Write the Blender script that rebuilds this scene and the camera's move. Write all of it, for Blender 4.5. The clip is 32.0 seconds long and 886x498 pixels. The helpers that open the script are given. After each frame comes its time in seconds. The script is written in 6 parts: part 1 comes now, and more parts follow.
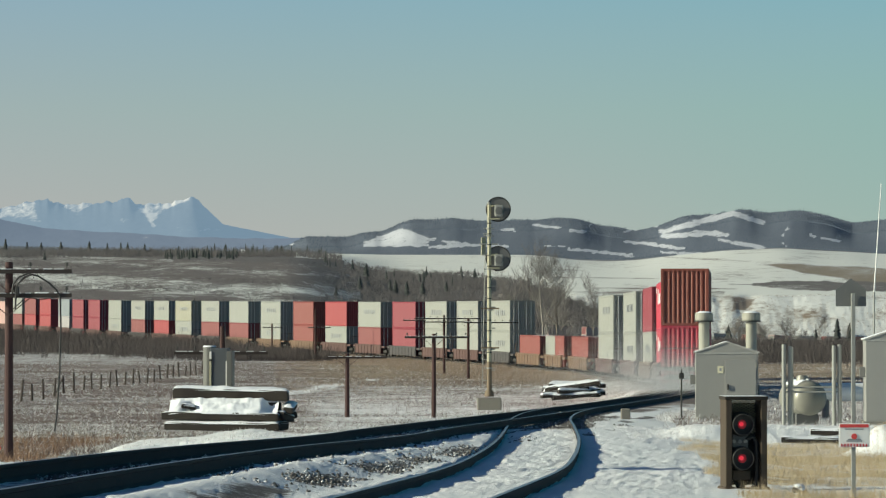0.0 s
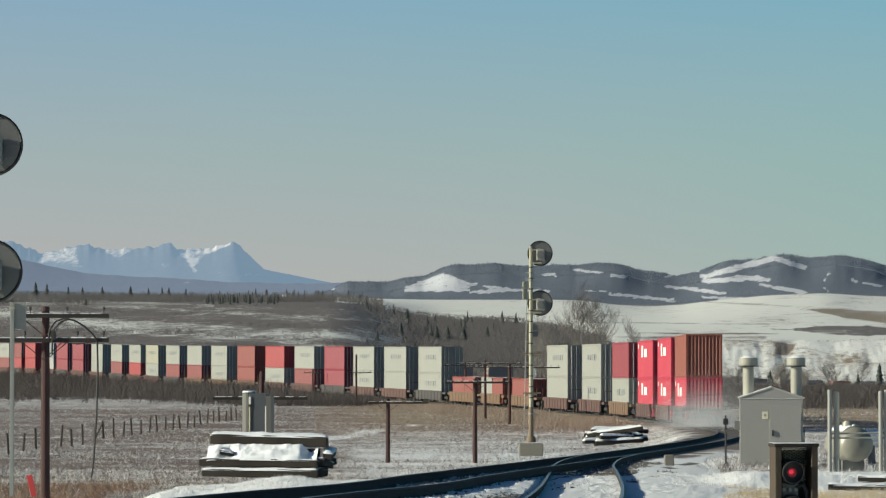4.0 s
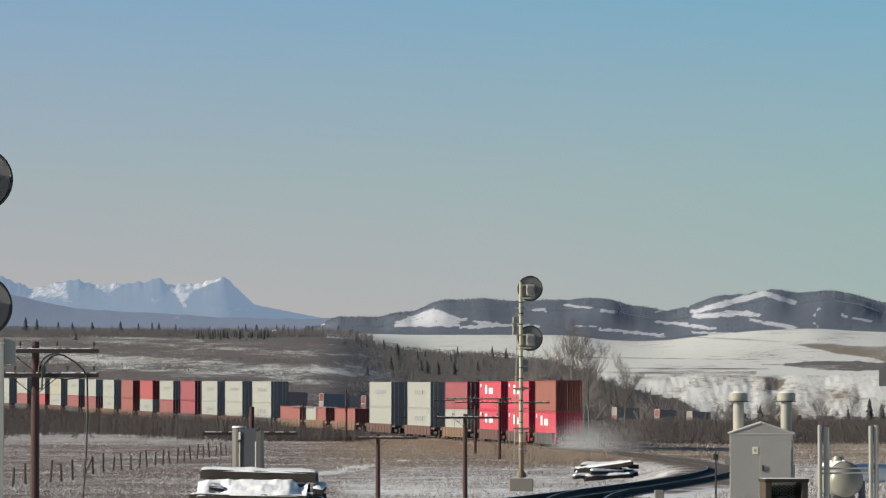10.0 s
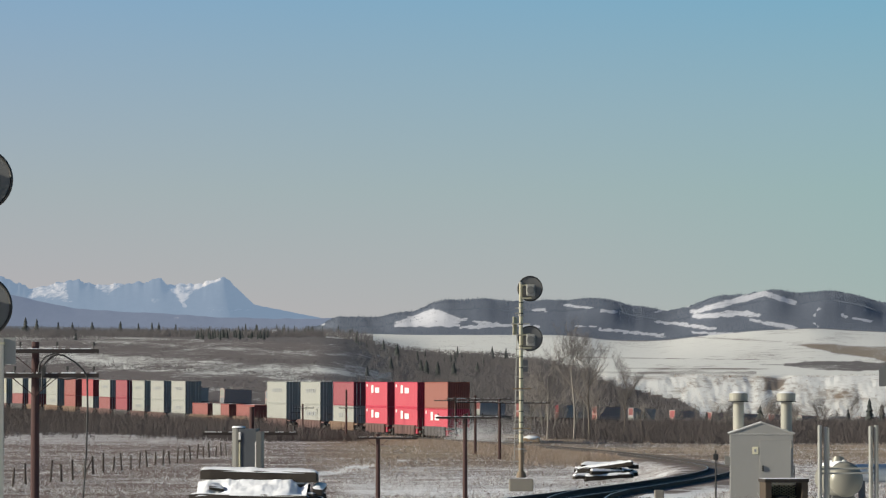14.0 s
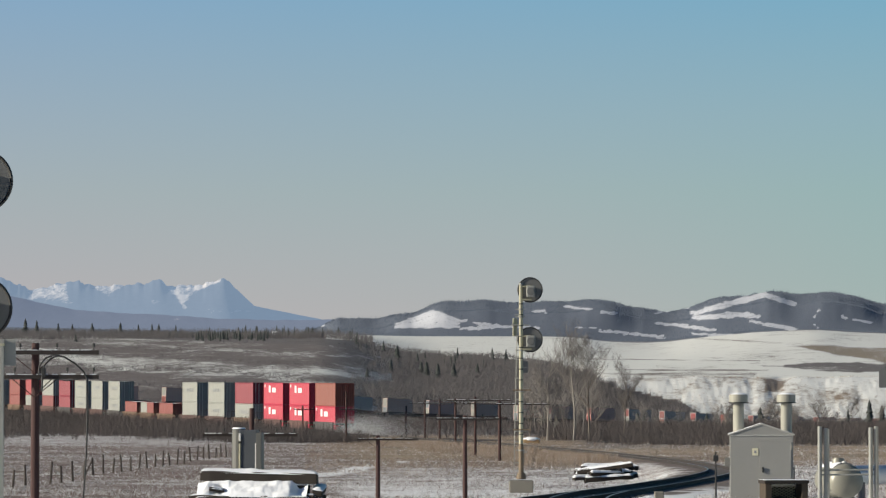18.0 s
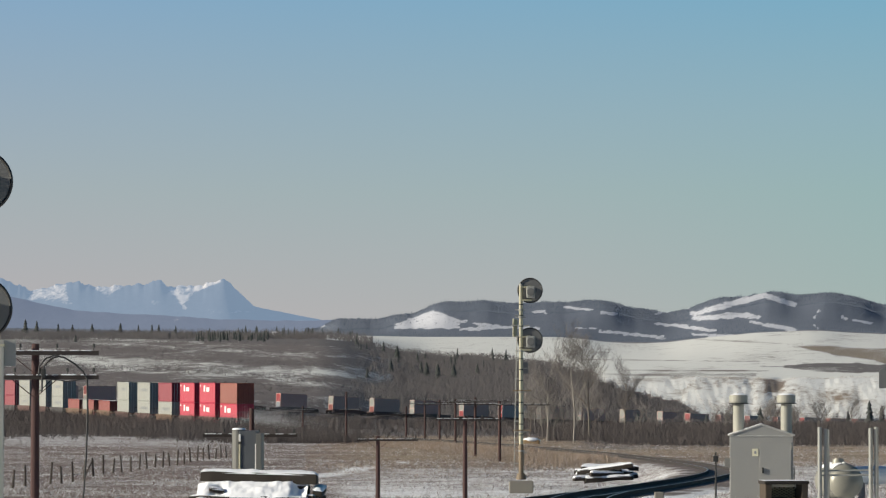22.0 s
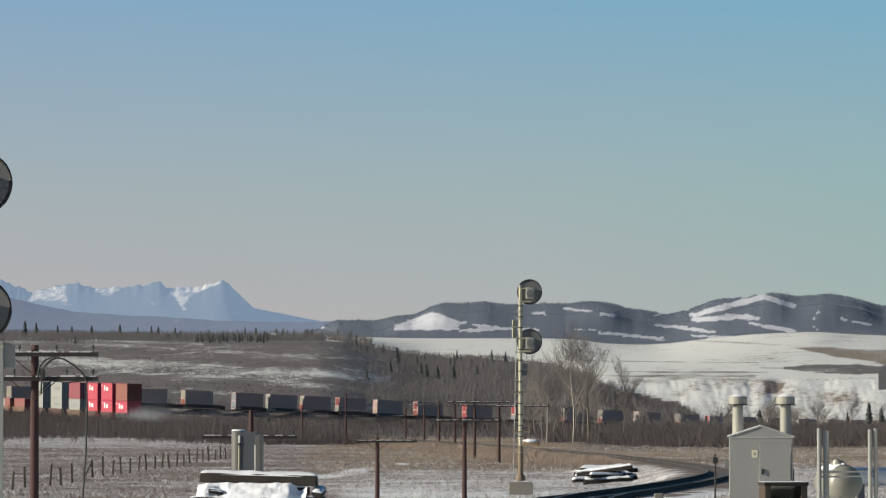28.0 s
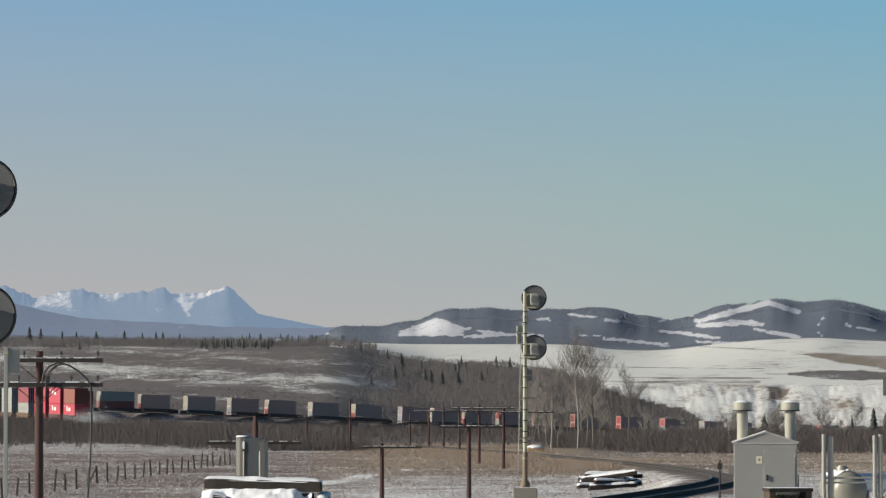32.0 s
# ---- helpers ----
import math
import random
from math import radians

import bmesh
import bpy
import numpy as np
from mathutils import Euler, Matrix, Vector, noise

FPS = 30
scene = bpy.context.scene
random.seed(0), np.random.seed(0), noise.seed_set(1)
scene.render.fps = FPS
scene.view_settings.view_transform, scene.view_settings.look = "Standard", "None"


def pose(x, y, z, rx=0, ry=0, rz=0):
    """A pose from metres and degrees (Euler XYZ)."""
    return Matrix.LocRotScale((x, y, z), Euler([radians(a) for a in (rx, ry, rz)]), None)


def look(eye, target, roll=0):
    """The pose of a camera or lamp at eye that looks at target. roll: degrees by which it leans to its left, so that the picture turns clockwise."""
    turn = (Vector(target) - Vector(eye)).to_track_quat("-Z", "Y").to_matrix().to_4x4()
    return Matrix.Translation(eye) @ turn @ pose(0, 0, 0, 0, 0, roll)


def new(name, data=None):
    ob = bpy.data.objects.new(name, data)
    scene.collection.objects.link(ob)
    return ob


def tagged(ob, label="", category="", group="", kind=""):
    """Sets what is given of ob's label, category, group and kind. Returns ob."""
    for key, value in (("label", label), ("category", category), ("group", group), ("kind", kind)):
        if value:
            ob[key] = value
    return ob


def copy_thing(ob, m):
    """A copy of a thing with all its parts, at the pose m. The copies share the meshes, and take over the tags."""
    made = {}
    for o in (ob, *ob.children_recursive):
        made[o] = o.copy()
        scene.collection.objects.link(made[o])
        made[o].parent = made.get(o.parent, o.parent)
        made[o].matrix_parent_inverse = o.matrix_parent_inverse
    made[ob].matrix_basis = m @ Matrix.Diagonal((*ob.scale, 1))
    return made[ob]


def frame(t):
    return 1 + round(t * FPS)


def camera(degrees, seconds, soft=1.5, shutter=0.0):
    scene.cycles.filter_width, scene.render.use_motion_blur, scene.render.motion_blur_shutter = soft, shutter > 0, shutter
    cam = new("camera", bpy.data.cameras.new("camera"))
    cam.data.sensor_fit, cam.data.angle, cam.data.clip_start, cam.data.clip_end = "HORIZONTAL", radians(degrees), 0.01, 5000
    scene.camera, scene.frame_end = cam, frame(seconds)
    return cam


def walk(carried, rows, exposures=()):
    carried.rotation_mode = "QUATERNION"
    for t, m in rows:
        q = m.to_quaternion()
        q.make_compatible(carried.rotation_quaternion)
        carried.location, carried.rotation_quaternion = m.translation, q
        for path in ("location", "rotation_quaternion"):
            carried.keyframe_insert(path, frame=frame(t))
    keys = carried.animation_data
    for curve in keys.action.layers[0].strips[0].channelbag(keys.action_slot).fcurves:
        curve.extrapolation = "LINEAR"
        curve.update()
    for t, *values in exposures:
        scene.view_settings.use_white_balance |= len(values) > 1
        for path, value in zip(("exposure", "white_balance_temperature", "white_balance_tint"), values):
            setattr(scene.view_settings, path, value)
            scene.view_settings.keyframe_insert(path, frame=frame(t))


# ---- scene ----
# camera: a tripod beside the siding, eye about 1.66 m above the near rails
F = 6700.0
cam = camera(2 * math.degrees(math.atan(784 / F)), 32.0, soft=1.25)
# seconds, sideways and upward swing of the picture (in 1/6700 rad), step back in metres
SWING = [(0.0, -55, -142, 1.1), (0.2, -50, -144, 0.5), (0.5, -41, -148, 0), (1.0, -22, -113, 0), (1.5, -17, -81, 0), (2.0, 3, -84, 0), (2.5, 0, -90, 0),
         (3.0, 3, -93, 0), (3.5, 20, -87, 0), (4.5, 12, -30, 0), (5.5, 0, 10, 0), (6.0, -3, 14, 0), (6.5, -6, 15.5, 0), (7.0, -6, 13, 0), (7.5, -8, 11, 0),
         (8.0, -8, 8, 0), (8.5, 0.5, -1, 0), (9.0, 0, -1, 0), (10.0, 0, 0, 0), (13.0, 0, 0, 0), (16.5, 0, 1.5, 0), (19.0, 0, 3, 0), (22.0, 0, 3.5, 0),
         (25.0, -0.5, 4.5, 0), (28.0, -1, 6, 0), (30.5, -1, 7.5, 0), (31.0, 0, 3, 0), (31.5, 4.5, 13, 0), (32.0, 7, 16.5, 0)]
EYE = 1.66
walk(cam, [(t, pose(0, -back, EYE, 90 + math.degrees(math.atan((264 + dy) / F)), 0, math.degrees(math.atan(dx / F))))
           for t, dx, dy, back in SWING],
     [(0.0, 0.0, 6500, -4), (3.5, 0.0, 6480, -2), (5.5, 0.0, 6500, 8), (32.0, 0.0, 6500, 8)])

# daylight: a low winter sun from the west side, a little behind the camera
SUN_DIR = Vector((-0.96, -0.17, 0.33)).normalized()
world = bpy.data.worlds.new("winter_sky")
scene.world = world
world.use_nodes = True
wn = world.node_tree.nodes
sky = wn.new("ShaderNodeTexSky")
sky.sky_type, sky.sun_disc = "NISHITA", False
sky.sun_elevation = math.asin(SUN_DIR.z)
sky.sun_rotation = math.atan2(SUN_DIR.x, SUN_DIR.y)
sky.air_density, sky.dust_density, sky.ozone_density = 1.0, 0.6, 2.0
wn["Background"].inputs[1].default_value = 1.0
wl = world.node_tree.links
dim = wn.new("ShaderNodeVectorMath")
dim.operation = "MULTIPLY"
dim.inputs[1].default_value = (0.034, 0.044, 0.061)          # a deep, dry blue overhead
wl.new(sky.outputs[0], dim.inputs[0])
# winter haze low over the horizon
height = wn.new("ShaderNodeSeparateXYZ")
wl.new(wn.new("ShaderNodeTexCoord").outputs["Generated"], height.inputs[0])
haze = wn.new("ShaderNodeValToRGB")
wl.new(height.outputs[2], haze.inputs[0])
stops = haze.color_ramp.elements
stops[0].position, stops[0].color = 0.0, (0.435, 0.425, 0.43, 1)
stops[1].position, stops[1].color = 0.4, (0.13, 0.27, 0.52, 1)
for p, c in ((0.022, (0.44, 0.44, 0.445)), (0.055, (0.355, 0.44, 0.46)), (0.11, (0.212, 0.395, 0.555))):
    stops.new(p).color = (*c, 1)
veil = wn.new("ShaderNodeMapRange")
wl.new(height.outputs[2], veil.inputs["Value"])
veil.inputs["From Min"].default_value, veil.inputs["From Max"].default_value = 0.12, 0.22
veil.inputs["To Min"].default_value, veil.inputs["To Max"].default_value = 1.0, 0.0
blend = wn.new("ShaderNodeMix")
blend.data_type = "RGBA"
wl.new(veil.outputs[0], blend.inputs[0]), wl.new(dim.outputs[0], blend.inputs[6]), wl.new(haze.outputs[0], blend.inputs[7])
# the sky turns greener away from the sun
drift = wn.new("ShaderNodeMapRange")
wl.new(height.outputs[0], drift.inputs["Value"])
drift.inputs["From Min"].default_value, drift.inputs["From Max"].default_value = -0.13, 0.13
drift.inputs["To Min"].default_value, drift.inputs["To Max"].default_value = -1.0, 1.0
shift = wn.new("ShaderNodeVectorMath")
shift.operation = "MULTIPLY_ADD"
shift.inputs[1].default_value = (-0.024, 0.010, 0.0)
wl.new(drift.outputs[0], shift.inputs[0]), wl.new(blend.outputs[2], shift.inputs[2])
east = wn.new("ShaderNodeMapRange")
wl.new(height.outputs[0], east.inputs["Value"])
east.inputs["From Min"].default_value, east.inputs["From Max"].default_value = 0.02, 0.13
teal = wn.new("ShaderNodeVectorMath")
teal.operation = "MULTIPLY_ADD"
teal.inputs[1].default_value = (-0.045, 0.004, -0.010)
low = wn.new("ShaderNodeMapRange")
wl.new(height.outputs[2], low.inputs["Value"])
low.inputs["From Min"].default_value, low.inputs["From Max"].default_value = 0.03, 0.075
low.inputs["To Min"].default_value, low.inputs["To Max"].default_value = 1.0, 0.0
both = wn.new("ShaderNodeMath")
both.operation = "MULTIPLY"
wl.new(east.outputs[0], both.inputs[0]), wl.new(low.outputs[0], both.inputs[1])
wl.new(both.outputs[0], teal.inputs[0]), wl.new(shift.outputs[0], teal.inputs[2])
wl.new(teal.outputs[0], wn["Background"].inputs[0])
sun = new("sun", bpy.data.lights.new("sun", "SUN"))
sun.data.energy, sun.data.angle, sun.data.color = 6.35, radians(0.55), (1.0, 0.925, 0.775)
sun.matrix_world = look(SUN_DIR * 50, (0, 0, 0))

# ---------------------------------------------------------------- materials


class Nodes:
    """A short way to write a node material."""

    def __init__(self, name):
        self.mat = bpy.data.materials.new(name)
        self.mat.use_nodes = True
        self.nt = self.mat.node_tree
        self.bsdf = self.nt.nodes["Principled BSDF"]

    def add(self, kind, **inputs):
        n = self.nt.nodes.new(kind)
        for k, v in inputs.items():
            self.put(n.inputs[k.replace("_", " ")], v)
        return n

    def put(self, socket, v):
        if isinstance(v, bpy.types.NodeSocket):
            self.nt.links.new(v, socket)
        elif isinstance(v, (tuple, list)) and len(v) == 3 and socket.type == "RGBA":
            socket.default_value = (*v, 1)
        else:
            socket.default_value = v

    def noise(self, scale, detail=4, rough=0.6, vector=None, distortion=0.0):
        n = self.add("ShaderNodeTexNoise", Scale=scale, Detail=detail, Roughness=rough, Distortion=distortion)
        if vector:
            self.put(n.inputs["Vector"], vector)
        return n.outputs["Fac"]

    def ramp(self, fac, stops):
        n = self.add("ShaderNodeValToRGB", Fac=fac)
        els = n.color_ramp.elements
        while len(els) < len(stops):
            els.new(0.5)
        for e, (p, c) in zip(els, stops):
            e.position, e.color = p, (*c, 1) if len(c) == 3 else c
        return n.outputs["Color"]

    def mix(self, fac, a, b):
        n = self.nt.nodes.new("ShaderNodeMix")
        n.data_type = "RGBA"
        self.put(n.inputs[0], fac), self.put(n.inputs[6], a), self.put(n.inputs[7], b)
        return n.outputs[2]

    def maths(self, op, a, b=0.0, clamp=False):
        n = self.nt.nodes.new("ShaderNodeMath")
        n.operation, n.use_clamp = op, clamp
        self.put(n.inputs[0], a), self.put(n.inputs[1], b)
        return n.outputs[0]

    def coords(self, kind="Object", scale=(1, 1, 1)):
        c = self.add("ShaderNodeTexCoord").outputs[kind]
        m = self.add("ShaderNodeMapping", Vector=c)
        m.inputs["Scale"].default_value = scale
        return m.outputs[0]

    def attribute(self, name):
        n = self.add("ShaderNodeAttribute")
        n.attribute_name = name
        return n.outputs["Fac"]

    def random(self):
        return self.add("ShaderNodeObjectInfo").outputs["Random"]

    def bump(self, height, strength=0.3, distance=0.02):
        n = self.add("ShaderNodeBump", Height=height, Strength=strength, Distance=distance)
        self.put(self.bsdf.inputs["Normal"], n.outputs[0])

    def done(self, color, rough=0.7, metal=0.0):
        self.put(self.bsdf.inputs["Base Color"], color)
        self.put(self.bsdf.inputs["Roughness"], rough)
        self.put(self.bsdf.inputs["Metallic"], metal)
        return self.mat


def paint(name, color, rough=0.55, wear=(0.12, 0.07, 0.05), amount=0.5, scale=3.0, metal=0.0, bump=0.15):
    """Painted or plain solid: fading at metre scale, specks of wear at centimetre scale."""
    n = Nodes(name)
    v = n.coords("Object")
    big = n.noise(scale * 0.35, 3, 0.6, v)
    fine = n.noise(scale * 6, 5, 0.7, v)
    faded = n.mix(n.maths("MULTIPLY", big, 0.5), color, tuple(min(1, c * 1.25 + 0.02) for c in color))
    worn = n.mix(n.maths("MULTIPLY", n.maths("SUBTRACT", fine, 0.56, True), amount * 6, True), faded, wear)
    n.bump(fine, bump, 0.01)
    return n.done(worn, rough, metal)


def snow_capped(name, color, low=0.35, rough=0.8):
    """A surface with snow lying wherever it faces up."""
    n = Nodes(name)
    v = n.coords("Object")
    fine = n.noise(9, 5, 0.65, v)
    up = n.add("ShaderNodeSeparateXYZ", Vector=n.add("ShaderNodeNewGeometry").outputs["Normal"]).outputs[2]
    fac = n.maths("MULTIPLY", n.maths("SUBTRACT", n.maths("ADD", up, n.maths("MULTIPLY", fine, 0.5)), low + 0.35, True), 6, True)
    dark = n.mix(n.noise(2.2, 4, 0.6, v), color, tuple(c * 1.7 for c in color))
    n.bump(fine, 0.4, 0.02)
    return n.done(n.mix(fac, dark, (0.82, 0.83, 0.85)), rough)


M_rail = paint("rail_steel", (0.024, 0.020, 0.019), 0.9, (0.14, 0.055, 0.03), 0.4, 4)
M_railtop = paint("rail_running_face", (0.32, 0.31, 0.30), 0.3, (0.2, 0.15, 0.1), 0.2, 4, 1.0)
M_tie = snow_capped("old_tie", (0.035, 0.026, 0.020), 0.42)
M_timber = snow_capped("timber_under_snow", (0.019, 0.014, 0.010), 0.3)
M_pole = paint("creosoted_pole", (0.052, 0.022, 0.020), 0.85, (0.03, 0.02, 0.015), 0.6, 5)
M_arm = paint("crossarm_wood", (0.026, 0.019, 0.017), 0.9, (0.10, 0.08, 0.07), 0.5, 8)
M_post = paint("weathered_fence_wood", (0.065, 0.052, 0.043), 0.9, (0.04, 0.03, 0.025), 0.6, 9)
M_silver = paint("aluminium_paint", (0.38, 0.36, 0.26), 0.45, (0.16, 0.12, 0.06), 0.6, 6, 0.25)
M_silverdull = paint("dull_grey_paint", (0.26, 0.26, 0.24), 0.6, (0.12, 0.1, 0.07), 0.5, 6)
M_black = paint("signal_black", (0.022, 0.021, 0.020), 0.6, (0.09, 0.08, 0.07), 0.35, 6)
M_disc = paint("signal_disc_grey", (0.135, 0.135, 0.13), 0.7, (0.25, 0.24, 0.22), 0.4, 4)
M_concrete = paint("concrete", (0.18, 0.165, 0.14), 0.9, (0.15, 0.17, 0.13), 0.5, 5, 0, 0.4)
M_hut = paint("hut_grey_paint", (0.27, 0.263, 0.245), 0.5, (0.25, 0.22, 0.18), 0.25, 2.5, 0, 0.06)
M_hutcap = paint("vent_cream_paint", (0.30, 0.288, 0.24), 0.5, (0.3, 0.24, 0.16), 0.3, 4)
M_cab = paint("cabinet_aluminium", (0.085, 0.093, 0.105), 0.5, (0.12, 0.15, 0.14), 0.3, 4, 0.3)
M_cabpale = paint("cabinet_pale_steel", (0.115, 0.115, 0.108), 0.55, (0.14, 0.13, 0.10), 0.4, 5, 0.1)
M_rustsleeve = paint("rust_stained_paint", (0.17, 0.125, 0.08), 0.7, (0.10, 0.055, 0.035), 0.8, 7)
M_rust = paint("dwarf_brown", (0.055, 0.037, 0.021), 0.7, (0.05, 0.03, 0.02), 0.6, 8)
M_tank = paint("tank_silver", (0.24, 0.23, 0.19), 0.42, (0.16, 0.14, 0.10), 0.4, 4, 0.15)
M_white = paint("white_enamel", (0.72, 0.71, 0.68), 0.5, (0.4, 0.3, 0.2), 0.2, 4)
M_red = paint("red_enamel", (0.55, 0.05, 0.05), 0.5, (0.3, 0.1, 0.08), 0.3, 4)
M_yellow = paint("yellow_plate", (0.62, 0.58, 0.42), 0.5, (0.3, 0.25, 0.1), 0.3, 6)
M_bark = paint("grey_bark", (0.15, 0.125, 0.105), 0.95, (0.07, 0.06, 0.05), 0.6, 2)
M_palebark = paint("pale_aspen_bark", (0.26, 0.235, 0.21), 0.9, (0.1, 0.085, 0.07), 0.6, 2)
M_twig = paint("bare_twigs", (0.21, 0.19, 0.178), 0.95, (0.07, 0.055, 0.05), 0.5, 0.6)
M_straw = paint("dry_grass_blades", (0.40, 0.27, 0.14), 0.9, (0.22, 0.14, 0.08), 0.5, 1.5)
M_cable = paint("black_cable", (0.02, 0.02, 0.02), 0.6)
M_snow = paint("loose_snow", (0.80, 0.81, 0.84), 0.85, (0.62, 0.63, 0.66), 0.4, 3, 0, 0.5)


def lamp_red(name, glow):
    n = Nodes(name)
    n.put(n.bsdf.inputs["Emission Color"], (1.0, 0.03, 0.07))
    n.put(n.bsdf.inputs["Emission Strength"], glow)
    return n.done((0.25, 0.008, 0.015), 0.25)


M_lens = lamp_red("red_lens_lit", 0.08)
M_bulb = lamp_red("red_lamp_core", 0.65)

# ---------------------------------------------------------------- mesh helpers


def mesh_of(name, verts, faces, mats, slots=None, smooth=False):
    me = bpy.data.meshes.new(name)
    me.from_pydata([tuple(v) for v in verts], [], faces)
    for m in mats if isinstance(mats, (list, tuple)) else [mats]:
        me.materials.append(m)
    if slots is not None:
        me.polygons.foreach_set("material_index", slots)
    if smooth:
        me.polygons.foreach_set("use_smooth", [True] * len(me.polygons))
    me.update()
    return me


def put(name, me, parent=None, m=None, label=""):
    ob = new(name, me)
    if parent:
        ob.parent = parent
    if m is not None:
        ob.matrix_basis = m
    if label:
        ob["label"] = label
    return ob


def part(name, bm, material, parent, label="", m=None, smooth=False):
    me = bpy.data.meshes.new(name)
    bm.to_mesh(me)
    bm.free()
    me.materials.append(material)
    if smooth:
        me.polygons.foreach_set("use_smooth", [True] * len(me.polygons))
    return put(name, me, parent, m, label)


def box(sx, sy, sz, at=(0, 0, 0), bevel=0.0, rot=None, bm=None):
    """A box with chamfered edges, its base centre at `at`."""
    own = bmesh.new()
    bmesh.ops.create_cube(own, size=1)
    bmesh.ops.scale(own, vec=(sx, sy, sz), verts=own.verts)
    if bevel:
        bmesh.ops.bevel(own, geom=own.edges[:], offset=bevel, segments=2, affect="EDGES", profile=0.6)
    bmesh.ops.translate(own, vec=(0, 0, sz / 2), verts=own.verts)
    if rot:
        bmesh.ops.transform(own, matrix=rot, verts=own.verts)
    bmesh.ops.translate(own, vec=at, verts=own.verts)
    return join(bm, own)


def rod(r1, r2, a, b, seg=12, bm=None, bevel=0.0):
    """A tapered round bar from a to b."""
    a, b = Vector(a), Vector(b)
    own = bmesh.new()
    bmesh.ops.create_cone(own, cap_ends=True, segments=seg, radius1=r1, radius2=r2, depth=(b - a).length)
    if bevel:
        caps = [e for e in own.edges if all(abs(v.co.z - e.verts[0].co.z) < 1e-6 for v in e.verts)]
        bmesh.ops.bevel(own, geom=caps, offset=bevel, segments=2, affect="EDGES")
    turn = (b - a).to_track_quat("Z", "Y").to_matrix().to_4x4()
    bmesh.ops.transform(own, matrix=Matrix.Translation((a + b) / 2) @ turn, verts=own.verts)
    return join(bm, own)


def join(bm, own):
    if bm is None:
        return own
    me = bpy.data.meshes.new("piece")
    own.to_mesh(me)
    own.free()
    bm.from_mesh(me)
    bpy.data.meshes.remove(me)
    return bm


def empty(name, m, label, category, group="", kind=""):
    ob = new(name)
    ob.matrix_basis = m
    return tagged(ob, label, category, group, kind)


def smooth01(x, a, b):
    t = np.clip((np.asarray(x, float) - a) / (b - a), 0, 1)
    return t * t * (3 - 2 * t)


# ---------------------------------------------------------------- the line of the railway
MAIN_PTS = [(-7.6, -10, 0.75), (-3.3, 36, 0.22), (-0.94, 60.4, -0.25), (0.02, 72, -0.45), (2.95, 100, -0.9), (7.2, 138, -1.46), (11.7, 172, -1.8), (15.0, 204, -2.1),
            (16.5, 235, -2.4), (16.8, 266, -2.65), (15.8, 297.5, -2.8), (13.6, 328.7, -2.85), (9.9, 359.7, -2.85), (5.1, 390.5, -2.78),
            (-0.9, 421, -2.7), (-15.1, 481.8, -2.4), (-30.7, 542, -2.05), (-46, 602.8, -1.7), (-61, 663.3, -1.2), (-77, 722, -0.7),
            (-100, 800, -0.4), (-132, 890, -0.3)]
FAR_PTS = [(-172, 985, -0.1), (-190, 1040, 0.3), (-176, 1080, 0.6), (-142, 1112, 0.7), (-98, 1150, 0.3), (-50, 1186, -1.77), (0, 1224, -4.37),
           (62, 1270, -7.06), (95, 1302, -8.84), (160, 1375, -10.7), (250, 1465, -11.3), (420, 1590, -11.5), (700, 1700, -11.5), (1000, 1760, -11.5)]


def spline(pts, step=1.0):
    """Catmull-Rom through pts, resampled to even steps."""
    p = np.array([2 * np.array(pts[0]) - np.array(pts[1])] + list(pts) + [2 * np.array(pts[-1]) - np.array(pts[-2])], float)
    out = []
    for i in range(1, len(p) - 2):
        for t in np.linspace(0, 1, 24, endpoint=False):
            a, b, c, d = p[i - 1:i + 3]
            out.append(0.5 * (2 * b + (c - a) * t + (2 * a - 5 * b + 4 * c - d) * t * t + (3 * b - a - 3 * c + d) * t ** 3))
    out = np.array(out + [p[-2]])
    s = np.concatenate([[0], np.cumsum(np.linalg.norm(np.diff(out, axis=0), axis=1))])
    n = np.arange(0, s[-1], step)
    return np.stack([np.interp(n, s, out[:, k]) for k in range(3)], 1)


LINE = spline(MAIN_PTS + FAR_PTS)
SIDING = spline([(-4.1, -10, 0.5), (-2.75, 5, 0.33), (-1.42, 20, 0.14), (-0.47, 30, 0.02), (0.01, 34.8, -0.04), (0.50, 39.9, -0.13), (1.0, 45.2, -0.22), (1.42, 51.2, -0.33),
                 (1.95, 60.8, -0.48), (2.42, 71.1, -0.62), (2.95, 85.6, -0.80), (3.32, 96.2, -0.92), (3.98, 107, -1.04), (5.05, 119, -1.19)])


def along(s):
    """Place and heading at arc length s of the main line."""
    i = np.clip(s, 0, len(LINE) - 2.01)
    k = int(i)
    a, b = LINE[k], LINE[k + 1]
    return a + (b - a) * (i - k)


S_REF = float(np.argmin(abs(LINE[:400, 1] - 204)))

LF_Y = [-100, 0, 40, 60, 90, 130, 180, 300, 420, 600, 720, 800, 1000, 1150, 1300]
LF_Z = [0.2, 0.1, -0.5, -0.9, -1.75, -2.6, -3.3, -3.3, -3.3, -3.0, -2.4, -2.0, -1.6, -1.6, 3]
RF_Y = [-100, 0, 34, 44, 84, 107, 130, 170, 250, 420, 700, 900, 1300, 1440]
RF_Z = [0.2, 0.1, -0.2, -0.38, -1.1, -1.3, -1.7, -2.3, -3.0, -3.4, -4.0, -5.5, -10, -9]


def hump(x, c, w):
    return np.exp(-((x - c) / w) ** 2)


